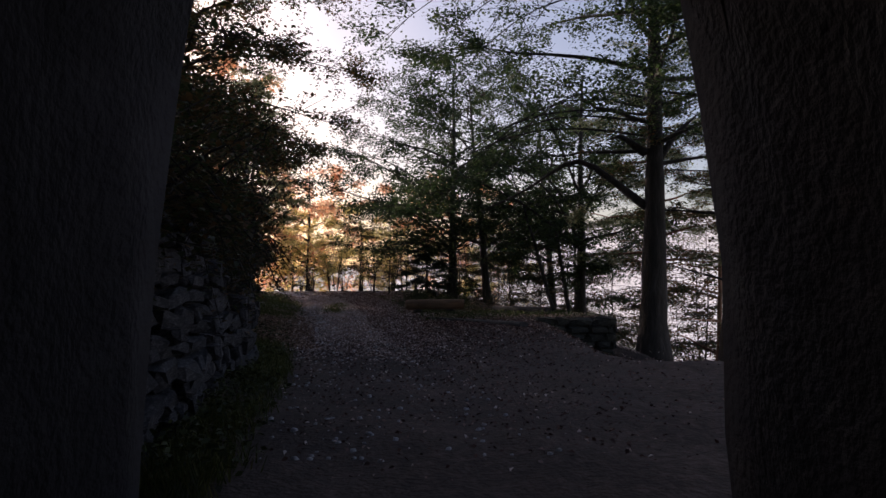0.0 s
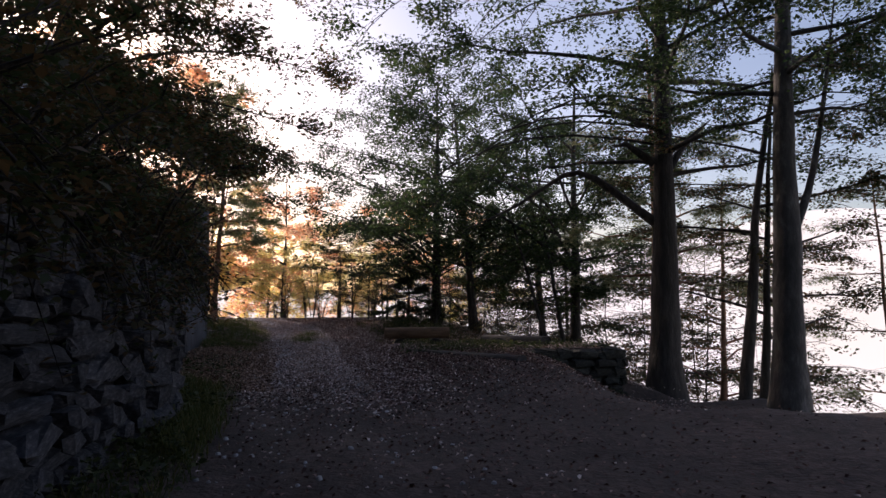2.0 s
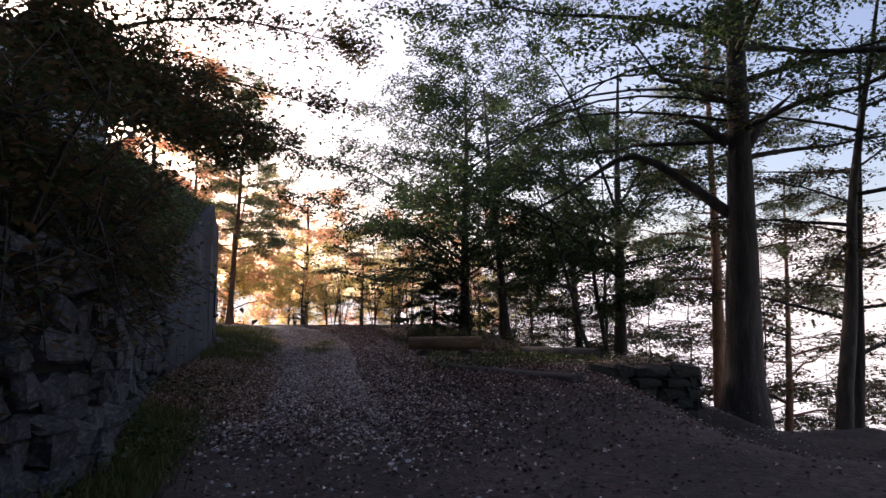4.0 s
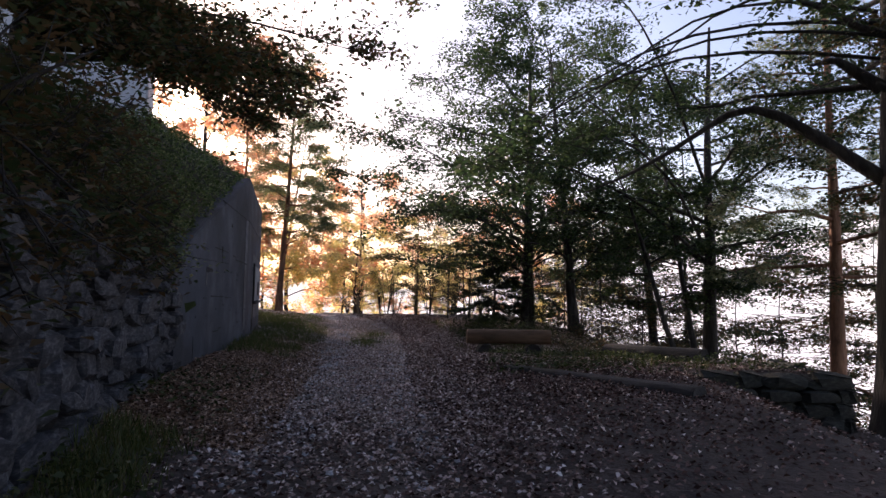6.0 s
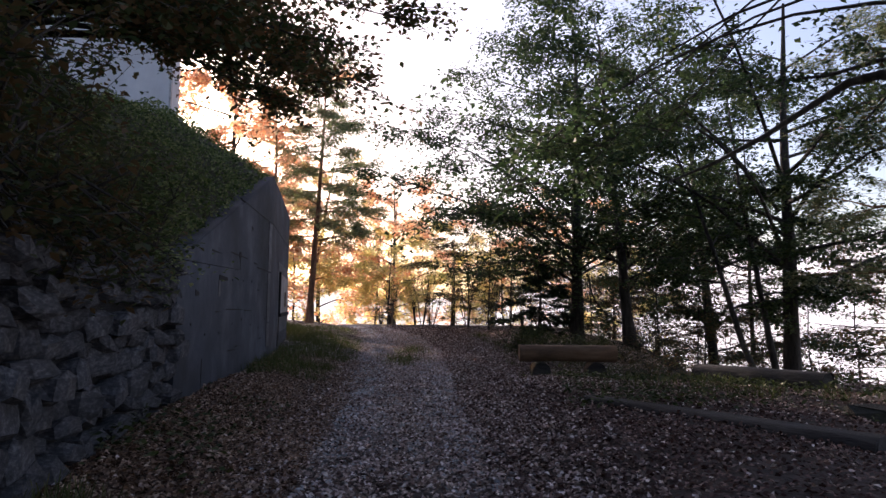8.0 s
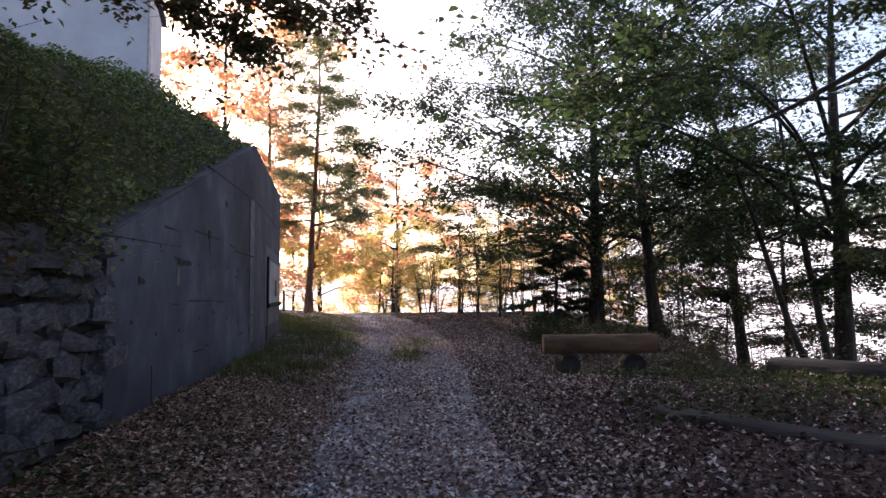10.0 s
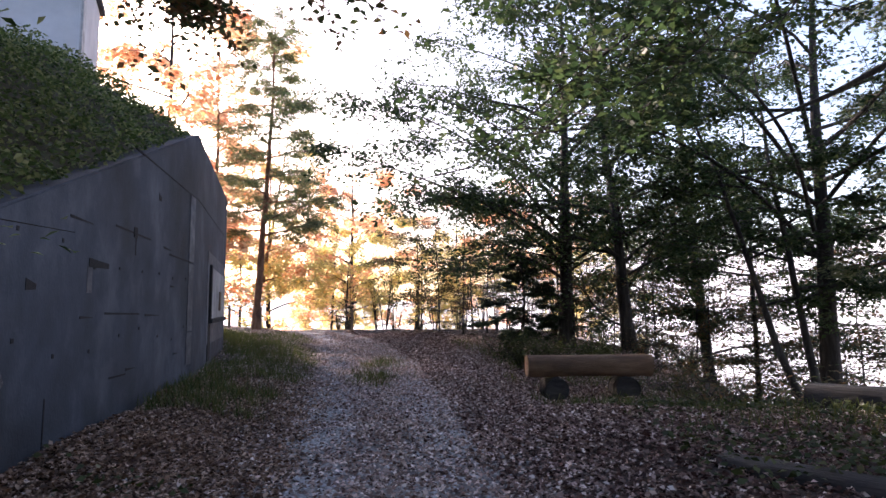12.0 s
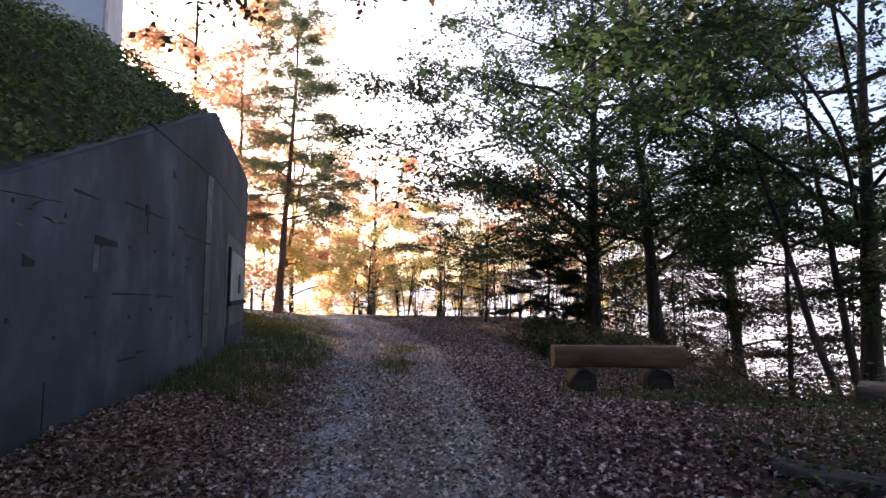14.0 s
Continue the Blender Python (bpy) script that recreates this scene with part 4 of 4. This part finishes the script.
def build_stone_wall():
    w = base("wall_stone", -2.75, 9.7, 0.2, "dry-stone retaining wall of rough grey blocks", "wall")
    tagged(w, kind="structure")
    bm = bmesh.new()
    ys = np.arange(3.9, 15.9, 0.5).tolist() + [15.88]
    cols = []
    for y in ys:
        x, zt = float(wall_x(y)), float(wall_top(y))
        cols.append([bm.verts.new(Vector((xx, y, z)) - w.location) for xx, z in ((x - 0.12, -0.3), (x - 0.12, zt), (x - 0.6, zt), (x - 0.6, -0.3))])
    for a, c in zip(cols, cols[1:]):
        for k in range(4):
            bm.faces.new((a[k], a[(k + 1) % 4], c[(k + 1) % 4], c[k]))
    bm.faces.new(cols[0][::-1])
    bm.faces.new(cols[-1])
    bmesh.ops.recalc_face_normals(bm, faces=bm.faces)
    part("core", bm, M_JOINT, w, "dark earth-filled joints")
    kinds = [stone_mesh("stone", 40 + k) for k in range(8)]
    rg = np.random.default_rng(9)
    for y0, y1 in ((4.0, 6.9), (6.9, 9.6), (9.6, 12.4), (12.4, 15.75)):
        z = 0.05 + rg.uniform(0, 0.12)
        while z < 1.95:
            hgt = rg.uniform(0.11, 0.26)
            y = y0 + rg.uniform(-0.15, 0.1)
            while y < y1:
                ln = rg.uniform(0.18, 0.55)
                yc = y + ln / 2
                slope = (float(wall_x(yc + 0.2)) - float(wall_x(yc - 0.2))) / 0.4
                ob = new("stone", kinds[rg.integers(0, 8)])
                ob.parent = w
                hh = hgt * rg.uniform(0.75, 1.1)
                ob.matrix_basis = Matrix.Translation(Vector((float(wall_x(yc)) - 0.08 + rg.uniform(-0.09, 0.08), yc, z + hgt / 2 + rg.uniform(-0.04, 0.04))) - w.location) @ pose(0, 0, 0, rg.uniform(-16, 16), rg.uniform(-10, 10), math.degrees(math.atan(-slope)) + rg.uniform(-14, 14)) @ Matrix.Diagonal((0.26, ln * 0.96, hh, 1))
                y += ln
            z += hgt


build_stone_wall()


# ---- log benches ----
def log_mesh(length, r, flat=0.0, seed=0, segs=12, sides=18):
    """A round log along x with a flattened top, open ended: vertices and quads."""
    rg = np.random.default_rng(seed)
    xs = np.linspace(-length / 2, length / 2, segs)
    path = np.stack([xs, np.zeros(segs), np.zeros(segs)], 1)
    path[:, 1:] += rg.normal(0, r * 0.025, (segs, 2))
    v, q = tube(path, r * (1 + rg.normal(0, 0.02, segs)), sides, 0.02, seed)
    v[:, 2] = np.minimum(v[:, 2], r * (1 - flat))
    return v, q


def log_part(name, length, r, m, mat, parent, flat=0.0, seed=0, label="", end_mat=None):
    v, q = log_mesh(length, r, flat, seed)
    v = np.array([m @ Vector(p) for p in v])
    ob = put(name, sheet(name, v, q), mat, parent, label, True)
    for s in (-1, 1):
        bm = bmesh.new()
        a = np.linspace(0, 2 * np.pi, 18, endpoint=False)
        ring = [bm.verts.new(m @ Vector((s * (length / 2 - 0.004), math.cos(t) * r * 0.99, min(math.sin(t) * r * 0.99, r * (1 - flat))))) for t in a]
        mid = bm.verts.new(m @ Vector((s * (length / 2 + 0.012), 0, 0)))
        for i in range(18):
            bm.faces.new((ring[i], ring[(i + 1) % 18], mid))
        bmesh.ops.recalc_face_normals(bm, faces=bm.faces)
        part("end_grain", bm, end_mat or M_LOG_END, ob, "sawn end of the log")
    return ob


def log_bench(x, y, rz, length, r, label, mat, seed, group="log benches", sink=0.0, seat=0.5, end_mat=None):
    z = float(land(x, y)) - sink
    b = base("log_bench", x, y, z - 0.02, label, "bench", group, rz)
    log_part("seat_log", length, r, Matrix.Translation((0, 0, seat - r * 0.8 + 0.02)), mat, b, 0.2, seed, end_mat=end_mat)
    for s in (-1, 1):
        log_part("support_log", 0.5, 0.2, Matrix.Translation((s * length * 0.28, 0, 0.17)) @ pose(0, 0, 0, 0, 0, 90), M_LOG_OLD, b, 0.0, seed + 3 + s, end_mat=M_LOG_OLD)
    return b


log_bench(-0.03, 22.95, 6, 2.1, 0.2, "brown weathered log bench on two short logs", M_LOG, 60, seat=0.7)
log_bench(2.55, 18.95, -40, 1.8, 0.33, "old grey mossy log bench beside the bed", M_LOG_OLD, 70, sink=0.26, end_mat=M_LOG_OLD)


def lying_log(x0, y0, x1, y1, r, label, seed):
    xm, ym = (x0 + x1) / 2, (y0 + y1) / 2
    ln = math.hypot(x1 - x0, y1 - y0)
    g = base("lying_log", xm, ym, float(land(xm, ym)), label, "log", rz=math.degrees(math.atan2(y1 - y0, x1 - x0)))
    log_part("log", ln, r, Matrix.Translation((0, 0, -r * 0.4)), M_LOG_OLD, g, 0.25, seed, end_mat=M_LOG_OLD)


lying_log(-0.15, 16.7, 2.0, 14.55, 0.19, "dark half-buried log edging the leafy bed", 80)


# ---- low retaining wall at the valley edge ----
def valley_wall():
    w = base("retaining_wall", 3.6, 16.55, 0.0, "low stone retaining wall at the valley edge, coloured as in shade", "wall")
    rg = np.random.default_rng(90)
    kinds = [stone_mesh("block", 140 + k, M_STONE_SHADED) for k in range(5)]
    for run, (x0, y0, ux, uy, length) in enumerate(((2.5, 16.52, 1, 0, 2.05), (4.5, 16.6, 0, 1, 1.9))):
        for row in range(7):
            z = -0.86 + row * 0.195
            a = (row % 2) * -0.2
            while a < length:
                ln = min(rg.uniform(0.35, 0.6), length + 0.12 - a)
                ob = new("block", kinds[rg.integers(0, 5)])
                ob.parent = w
                m = a + ln / 2
                ob.matrix_basis = Matrix.Translation((x0 + ux * m - 3.6 + rg.uniform(-0.03, 0.03), y0 + uy * m - 16.55 + rg.uniform(-0.03, 0.03), z + 0.1)) @ pose(0, 0, 0, 0, 0, 90 * run) @ Matrix.Diagonal((ln * 1.02, 0.4, 0.215, 1))
                a += ln


valley_wall()


# ---- fence post on the crest ----
def fence_post(x, y, h):
    p = base("fence_post", x, y, float(land(x, y)) - 0.1, "grey weathered wooden fence post on the crest", "post", "fence posts")
    bm = bmesh.new()
    bmesh.ops.create_cone(bm, cap_ends=True, segments=10, radius1=0.06, radius2=0.05, depth=h, matrix=Matrix.Translation((0, 0, h / 2)))
    part("post", bm, M_WOOD, p)


for x, y in ((-7.4, 38.3), (-12.4, 37.5), (-11.4, 38.4), (-13.2, 36.6)):
    fence_post(x, y, 1.05)


# ---- thin stems and shrubs on the crest ----
def shrub(x, y, h, wide, stems, leaf, label, seed, per=28, size=0.09, group="shrubs", z=None, bark=None, hang=(0.0, 0.0)):
    """A many-stemmed shrub. hang: how far its stems lean out over the track, and how far they drop."""
    rg = np.random.default_rng(seed)
    s = base("shrub", x, y, float(land(x, y)) if z is None else z, label, "shrub", group)
    twigs, pts = [], []
    for k in range(stems):
        a = rg.uniform(0, 2 * np.pi)
        rr = wide * rg.uniform(0.2, 1)
        fall = rg.uniform(0, 1) < 0.55 and hang[1] > 0
        top = np.array([math.cos(a) * rr + hang[0] * rg.uniform(0.3, 1), math.sin(a) * rr, -hang[1] * rg.uniform(0.2, 1) if fall else h * rg.uniform(0.4, 1.0)])
        b0 = np.array([math.cos(a) * 0.12 * rr, math.sin(a) * 0.12 * rr, -0.05])
        mid = b0 + (top - b0) * 0.5 + np.array([0, 0, 0.12 * h + (0.3 * hang[1] if fall else 0)])
        put("stem", sheet("stem", *tube([b0, mid, top], [0.018, 0.012, 0.004], 4)), bark or M_BARK, s)
        for u in range(5):
            f = rg.uniform(0.25, 1.0)
            p = (1 - f) ** 2 * b0 + 2 * f * (1 - f) * mid + f * f * top
            e = p + rg.normal(0, 0.2 * wide + 0.1, 3) + np.array([0, 0, 0.1 * h if not fall else -0.1])
            twigs.append(tube([p, e], [0.006, 0.002], 3))
            n = max(2, per // 5)
            pts.append(p + (e - p) * rg.uniform(0.1, 1.1, n)[:, None] + rg.normal(0, 0.07, (n, 3)))
    tagged(put("twig", sheet("twig", *joined(twigs)), bark or M_BARK, s), kind="stuff")
    put("foliage", sheet("foliage", *blades(np.concatenate(pts), size, 0.6, rg=rg)), leaf, s)


rg = np.random.default_rng(200)
for k in range(16):
    x, y = -9.5 + 0.75 * k + rg.uniform(-0.4, 0.4), rg.uniform(40.5, 46)
    shrub(x, y, rg.uniform(2.2, 4.2), rg.uniform(0.5, 1.1), 8, (L_YELLOW, L_BEECH, L_AUTUMN, L_BEECH)[k % 4], ("thin sunlit yellow shrub on the crest", "thin green shrub on the crest", "thin russet shrub on the crest", "thin green shrub on the crest")[k % 4], 210 + k, 24, 0.12, "shrubs on the crest")
for k in range(18):
    y = 20.2 + 1.0 * k + rg.uniform(-0.3, 0.3)
    x = float(edge_x(y)) + rg.uniform(-0.2, 1.6)
    shrub(x, y, rg.uniform(0.4, 0.8) if y > 29 else rg.uniform(0.2, 0.4), rg.uniform(0.5, 0.9), 8, L_SHADE, "dark leafy shrub on the valley edge", 500 + k, 45, 0.085, "shrubs on the valley edge")
for k in range(7):
    shrub(-1.3 + 0.42 * k + rg.uniform(-0.2, 0.2), 26.5 + rg.uniform(-0.8, 2.5), rg.uniform(0.35, 0.6), rg.uniform(0.5, 0.8), 10, L_BED, "low dark brush behind the log bench", 560 + k, 110, 0.08, "brush behind the bench")
# bushes hanging over the wall; before y 14.5 darker leaves paint in shade
for k in range(24):
    y = 4.4 + 0.46 * k
    t = rg.uniform(0.0, 0.5)
    x, z = bank(y, t)
    shrub(float(x) + 0.2, y, rg.uniform(0.7, 1.3), rg.uniform(0.5, 0.9), 15, L_IVY if y > 14.5 else L_SHADE, "dense green bush overhanging the stone wall", 280 + k, 90, 0.075, "bushes on the bank", z=float(z) - 0.1, hang=(0.5, 0.7) if y < 9.5 else (0.35, 0.35) if y < 13 else (0.0, 0.1))
    x, z = bank(y, t + 1.4)
    shrub(float(x), y + 0.2, rg.uniform(0.8, 1.5), rg.uniform(0.8, 1.2), 10, L_IVY if y > 14.5 else L_SHADE, "tall dark bush on the bank", 320 + k, 60, 0.08, "bushes on the bank", z=float(z) - 0.15)


# ---- small growth: ivy, grass, fallen leaves, gravel ----
def ivy():
    rg = np.random.default_rng(400)
    n = 95000
    y = rg.uniform(4, 33, n)
    t = rg.uniform(-0.15, 5.2, n)
    lump = 0.17 * (np.sin(y * 3.1 + t * 2.0) * np.sin(t * 3.7 - y) + 1) * rg.uniform(0, 1, n)
    x, z = bank(y, np.maximum(t, 0))
    p = np.stack([x - np.minimum(t, 0), y + np.maximum(t, 0) * 0.15, z + 0.04 + lump - 0.6 * np.maximum(-t, 0)], 1)
    tagged(put("ivy", sheet("ivy", *blades(p, 0.072, 0.6, 0.4, 0.45, rg)), L_IVY), "dense green ivy over the bank", "ivy", kind="stuff")


def grass():
    rg = np.random.default_rng(401)
    spots = []
    for n, y0, y1, side in ((1500, 4, 12.5, "left"), (3400, 19.0, 34, "left"), (1700, 17, 30, "right"), (420, 22, 26, "mid")):
        y = rg.uniform(y0, y1, n)
        b = bend(y)
        if side == "left":
            w = wall_x(y)
            x = w + 0.1 + rg.beta(1.2, 1.6, n) * np.maximum(b - 1.3 - w, 0.2)
        elif side == "right":
            x = b + 2.4 + rg.beta(1.2, 1.4, n) * 4.2
        else:
            x = b + rg.normal(0, 0.25, n)
        keep = np.sin(x * 2.1 + y * 1.3) + np.sin(y * 2.9 - x) + rg.normal(0, 0.7, n) > (-0.6 if side == "left" else 0.0)
        spots.append(np.stack([x[keep], y[keep]], 1))
    s = np.concatenate(spots)
    k = 5
    s = np.repeat(s, k, 0) + rg.normal(0, 0.05, (len(s) * k, 2))
    n = len(s)
    p = np.stack([s[:, 0], s[:, 1], land_rough(s[:, 0], s[:, 1]) - 0.01], 1)
    h = rg.uniform(0.06, 0.2, n)[:, None]
    a = rg.uniform(0, 2 * np.pi, n)
    o = np.stack([np.cos(a), np.sin(a), np.zeros(n)], 1)
    side = np.stack([-np.sin(a), np.cos(a), np.zeros(n)], 1) * 0.006
    up = np.array([0, 0, 1.0])
    v = np.stack([p - side, p + side, p + up * h + o * h * 0.55 + side * 0.3, p + up * h + o * h * 0.55 - side * 0.3], 1).reshape(-1, 3)
    tagged(put("grass", sheet("grass", v, np.arange(4 * n).reshape(n, 4)), L_GRASS), "low green grass along the track", "grass", kind="stuff")


def low_plants():
    rg = np.random.default_rng(402)
    n = 5000
    x, y = rg.uniform(-0.4, 4.5, n), rg.uniform(16.0, 20.5, n)
    keep = (np.sin(x * 1.7 + 1) * np.sin(y * 2.0) + rg.normal(0, 0.4, n) > -0.25) & (x < edge_x(y))
    x, y = x[keep], y[keep]
    p = np.stack([x, y, land_rough(x, y) + rg.uniform(0.02, 0.13, len(x))], 1)
    n = 3000
    y = rg.uniform(4.2, 16.5, n)
    w = wall_x(y)
    x = w + 0.05 + rg.beta(1.0, 1.8, n) * np.maximum(bend(y) - 1.15 - w, 0.3)
    keep = np.sin(x * 2.3 + y) + np.sin(y * 1.9) + rg.normal(0, 0.6, n) > -0.5
    x, y = x[keep], y[keep]
    p = np.concatenate([p, np.stack([x, y, land_rough(x, y) + rg.uniform(0.02, 0.22, len(x))], 1)])
    tagged(put("ground_cover", sheet("ground_cover", *blades(p, 0.07, 0.55, 0.5, 0.0, rg)), L_BED), "low green leafy ground cover", "plants", kind="stuff")


def fallen():
    rg = np.random.default_rng(403)
    for name, n, mat, lab in (("fallen_leaves", 260000, L_LITTER, "pale brown fallen leaves scattered over the track"), ("russet_leaves", 110000, L_LITTER_RED, "russet fallen leaves along the track edges, darkened for the dim ground"), ("verge_leaves", 60000, L_LITTER_VERGE, "brown fallen leaves along the foot of the wall")):
        y = 4.5 + 34 * rg.beta(1.6, 1.7, n)
        if name == "verge_leaves":
            y = 12.3 + 11 * rg.beta(1.1, 1.6, n)
        b = bend(y)
        near = smooth(9.5, 15.5, y)
        thin = 0.16 + 0.84 * near
        if name == "fallen_leaves":
            x = np.where(rg.uniform(0, 1, n) < 0.6, b + rg.normal(0.4, 1.9, n), rg.uniform(-7, 6, n))
            thin = (0.03 + 0.97 * near) * (1 - 0.85 * smooth(1.3, 2.4, x - b) * (1 - smooth(15, 20, y))) * (1 - 0.75 * smooth(0.9, 1.6, b - x) * (1 - smooth(21, 26, y)))
        elif name == "russet_leaves":
            x = b + np.where(rg.uniform(0, 1, n) < 0.82 - 0.42 * (1 - near), 0.9 + np.abs(rg.normal(0, 2.6, n)), rg.normal(0, 1.5, n))
        else:
            w = wall_x(y)
            x = w + 0.05 + rg.beta(1.1, 1.2, n) * np.maximum(b - 0.7 - w, 0.3)
        bare = track_share(x, y)
        patch = np.sin(1.7 * x + 2.3 * y) * np.sin(1.1 * y - 2.9 * x) + 0.6 * np.sin(5.3 * x - 3.1 * y)
        keep = (rg.uniform(0, 1, n) > bare * (0.4 + 0.16 * smooth(10, 16, y) + 0.24 * patch)) & (rg.uniform(0, 1, n) < thin) & (x > wall_x(y) + 0.05) & (x < edge_x(y) + 1)
        x, y = x[keep], y[keep]
        p = np.stack([x, y, land_rough(x, y) + rg.uniform(0.004, 0.03, len(x))], 1)
        tagged(put(name, sheet(name, *blades(p, 0.047, 0.62, 0.6, 0.0, rg, fold=0.2)), mat), lab, "leaves", kind="stuff")


def gravel():
    rg = np.random.default_rng(404)
    n = 20000
    y = 5 + 26 * rg.uniform(0, 1, n) ** 1.2
    y = y[rg.uniform(0, 1, n) < 0.03 + 0.97 * smooth(11, 18, y)]
    n = len(y)
    b = bend(y)
    x = b + np.where(rg.uniform(0, 1, n) < 0.6, -0.72, 0.72) + rg.normal(0, 0.32, n)
    r = rg.uniform(0.008, 0.028, n)
    z = land_rough(x, y)
    c = np.stack([x, y, z], 1)
    cube = np.array([(-1, -1, -0.5), (1, -1, -0.5), (1, 1, -0.5), (-1, 1, -0.5), (-0.7, -0.6, 0.7), (0.6, -0.7, 0.7), (0.7, 0.6, 0.7), (-0.6, 0.7, 0.7)])
    a = rg.uniform(0, 6.28, n)
    ca, sa = np.cos(a)[:, None], np.sin(a)[:, None]
    loc = cube[None] * (1 + rg.normal(0, 0.18, (n, 8, 3)))
    v = np.stack([loc[:, :, 0] * ca - loc[:, :, 1] * sa, loc[:, :, 0] * sa + loc[:, :, 1] * ca, loc[:, :, 2]], -1) * r[:, None, None] + c[:, None, :]
    f = np.array([(4, 5, 6, 7), (0, 1, 5, 4), (1, 2, 6, 5), (2, 3, 7, 6), (3, 0, 4, 7)])
    q = (f[None] + (np.arange(n) * 8)[:, None, None]).reshape(-1, 4)
    tagged(put("gravel", sheet("gravel", v.reshape(-1, 3), q), M_PEBBLE), "loose grey gravel in the wheel ruts", "gravel", kind="stuff")


ivy()
grass()
low_plants()
fallen()
gravel()
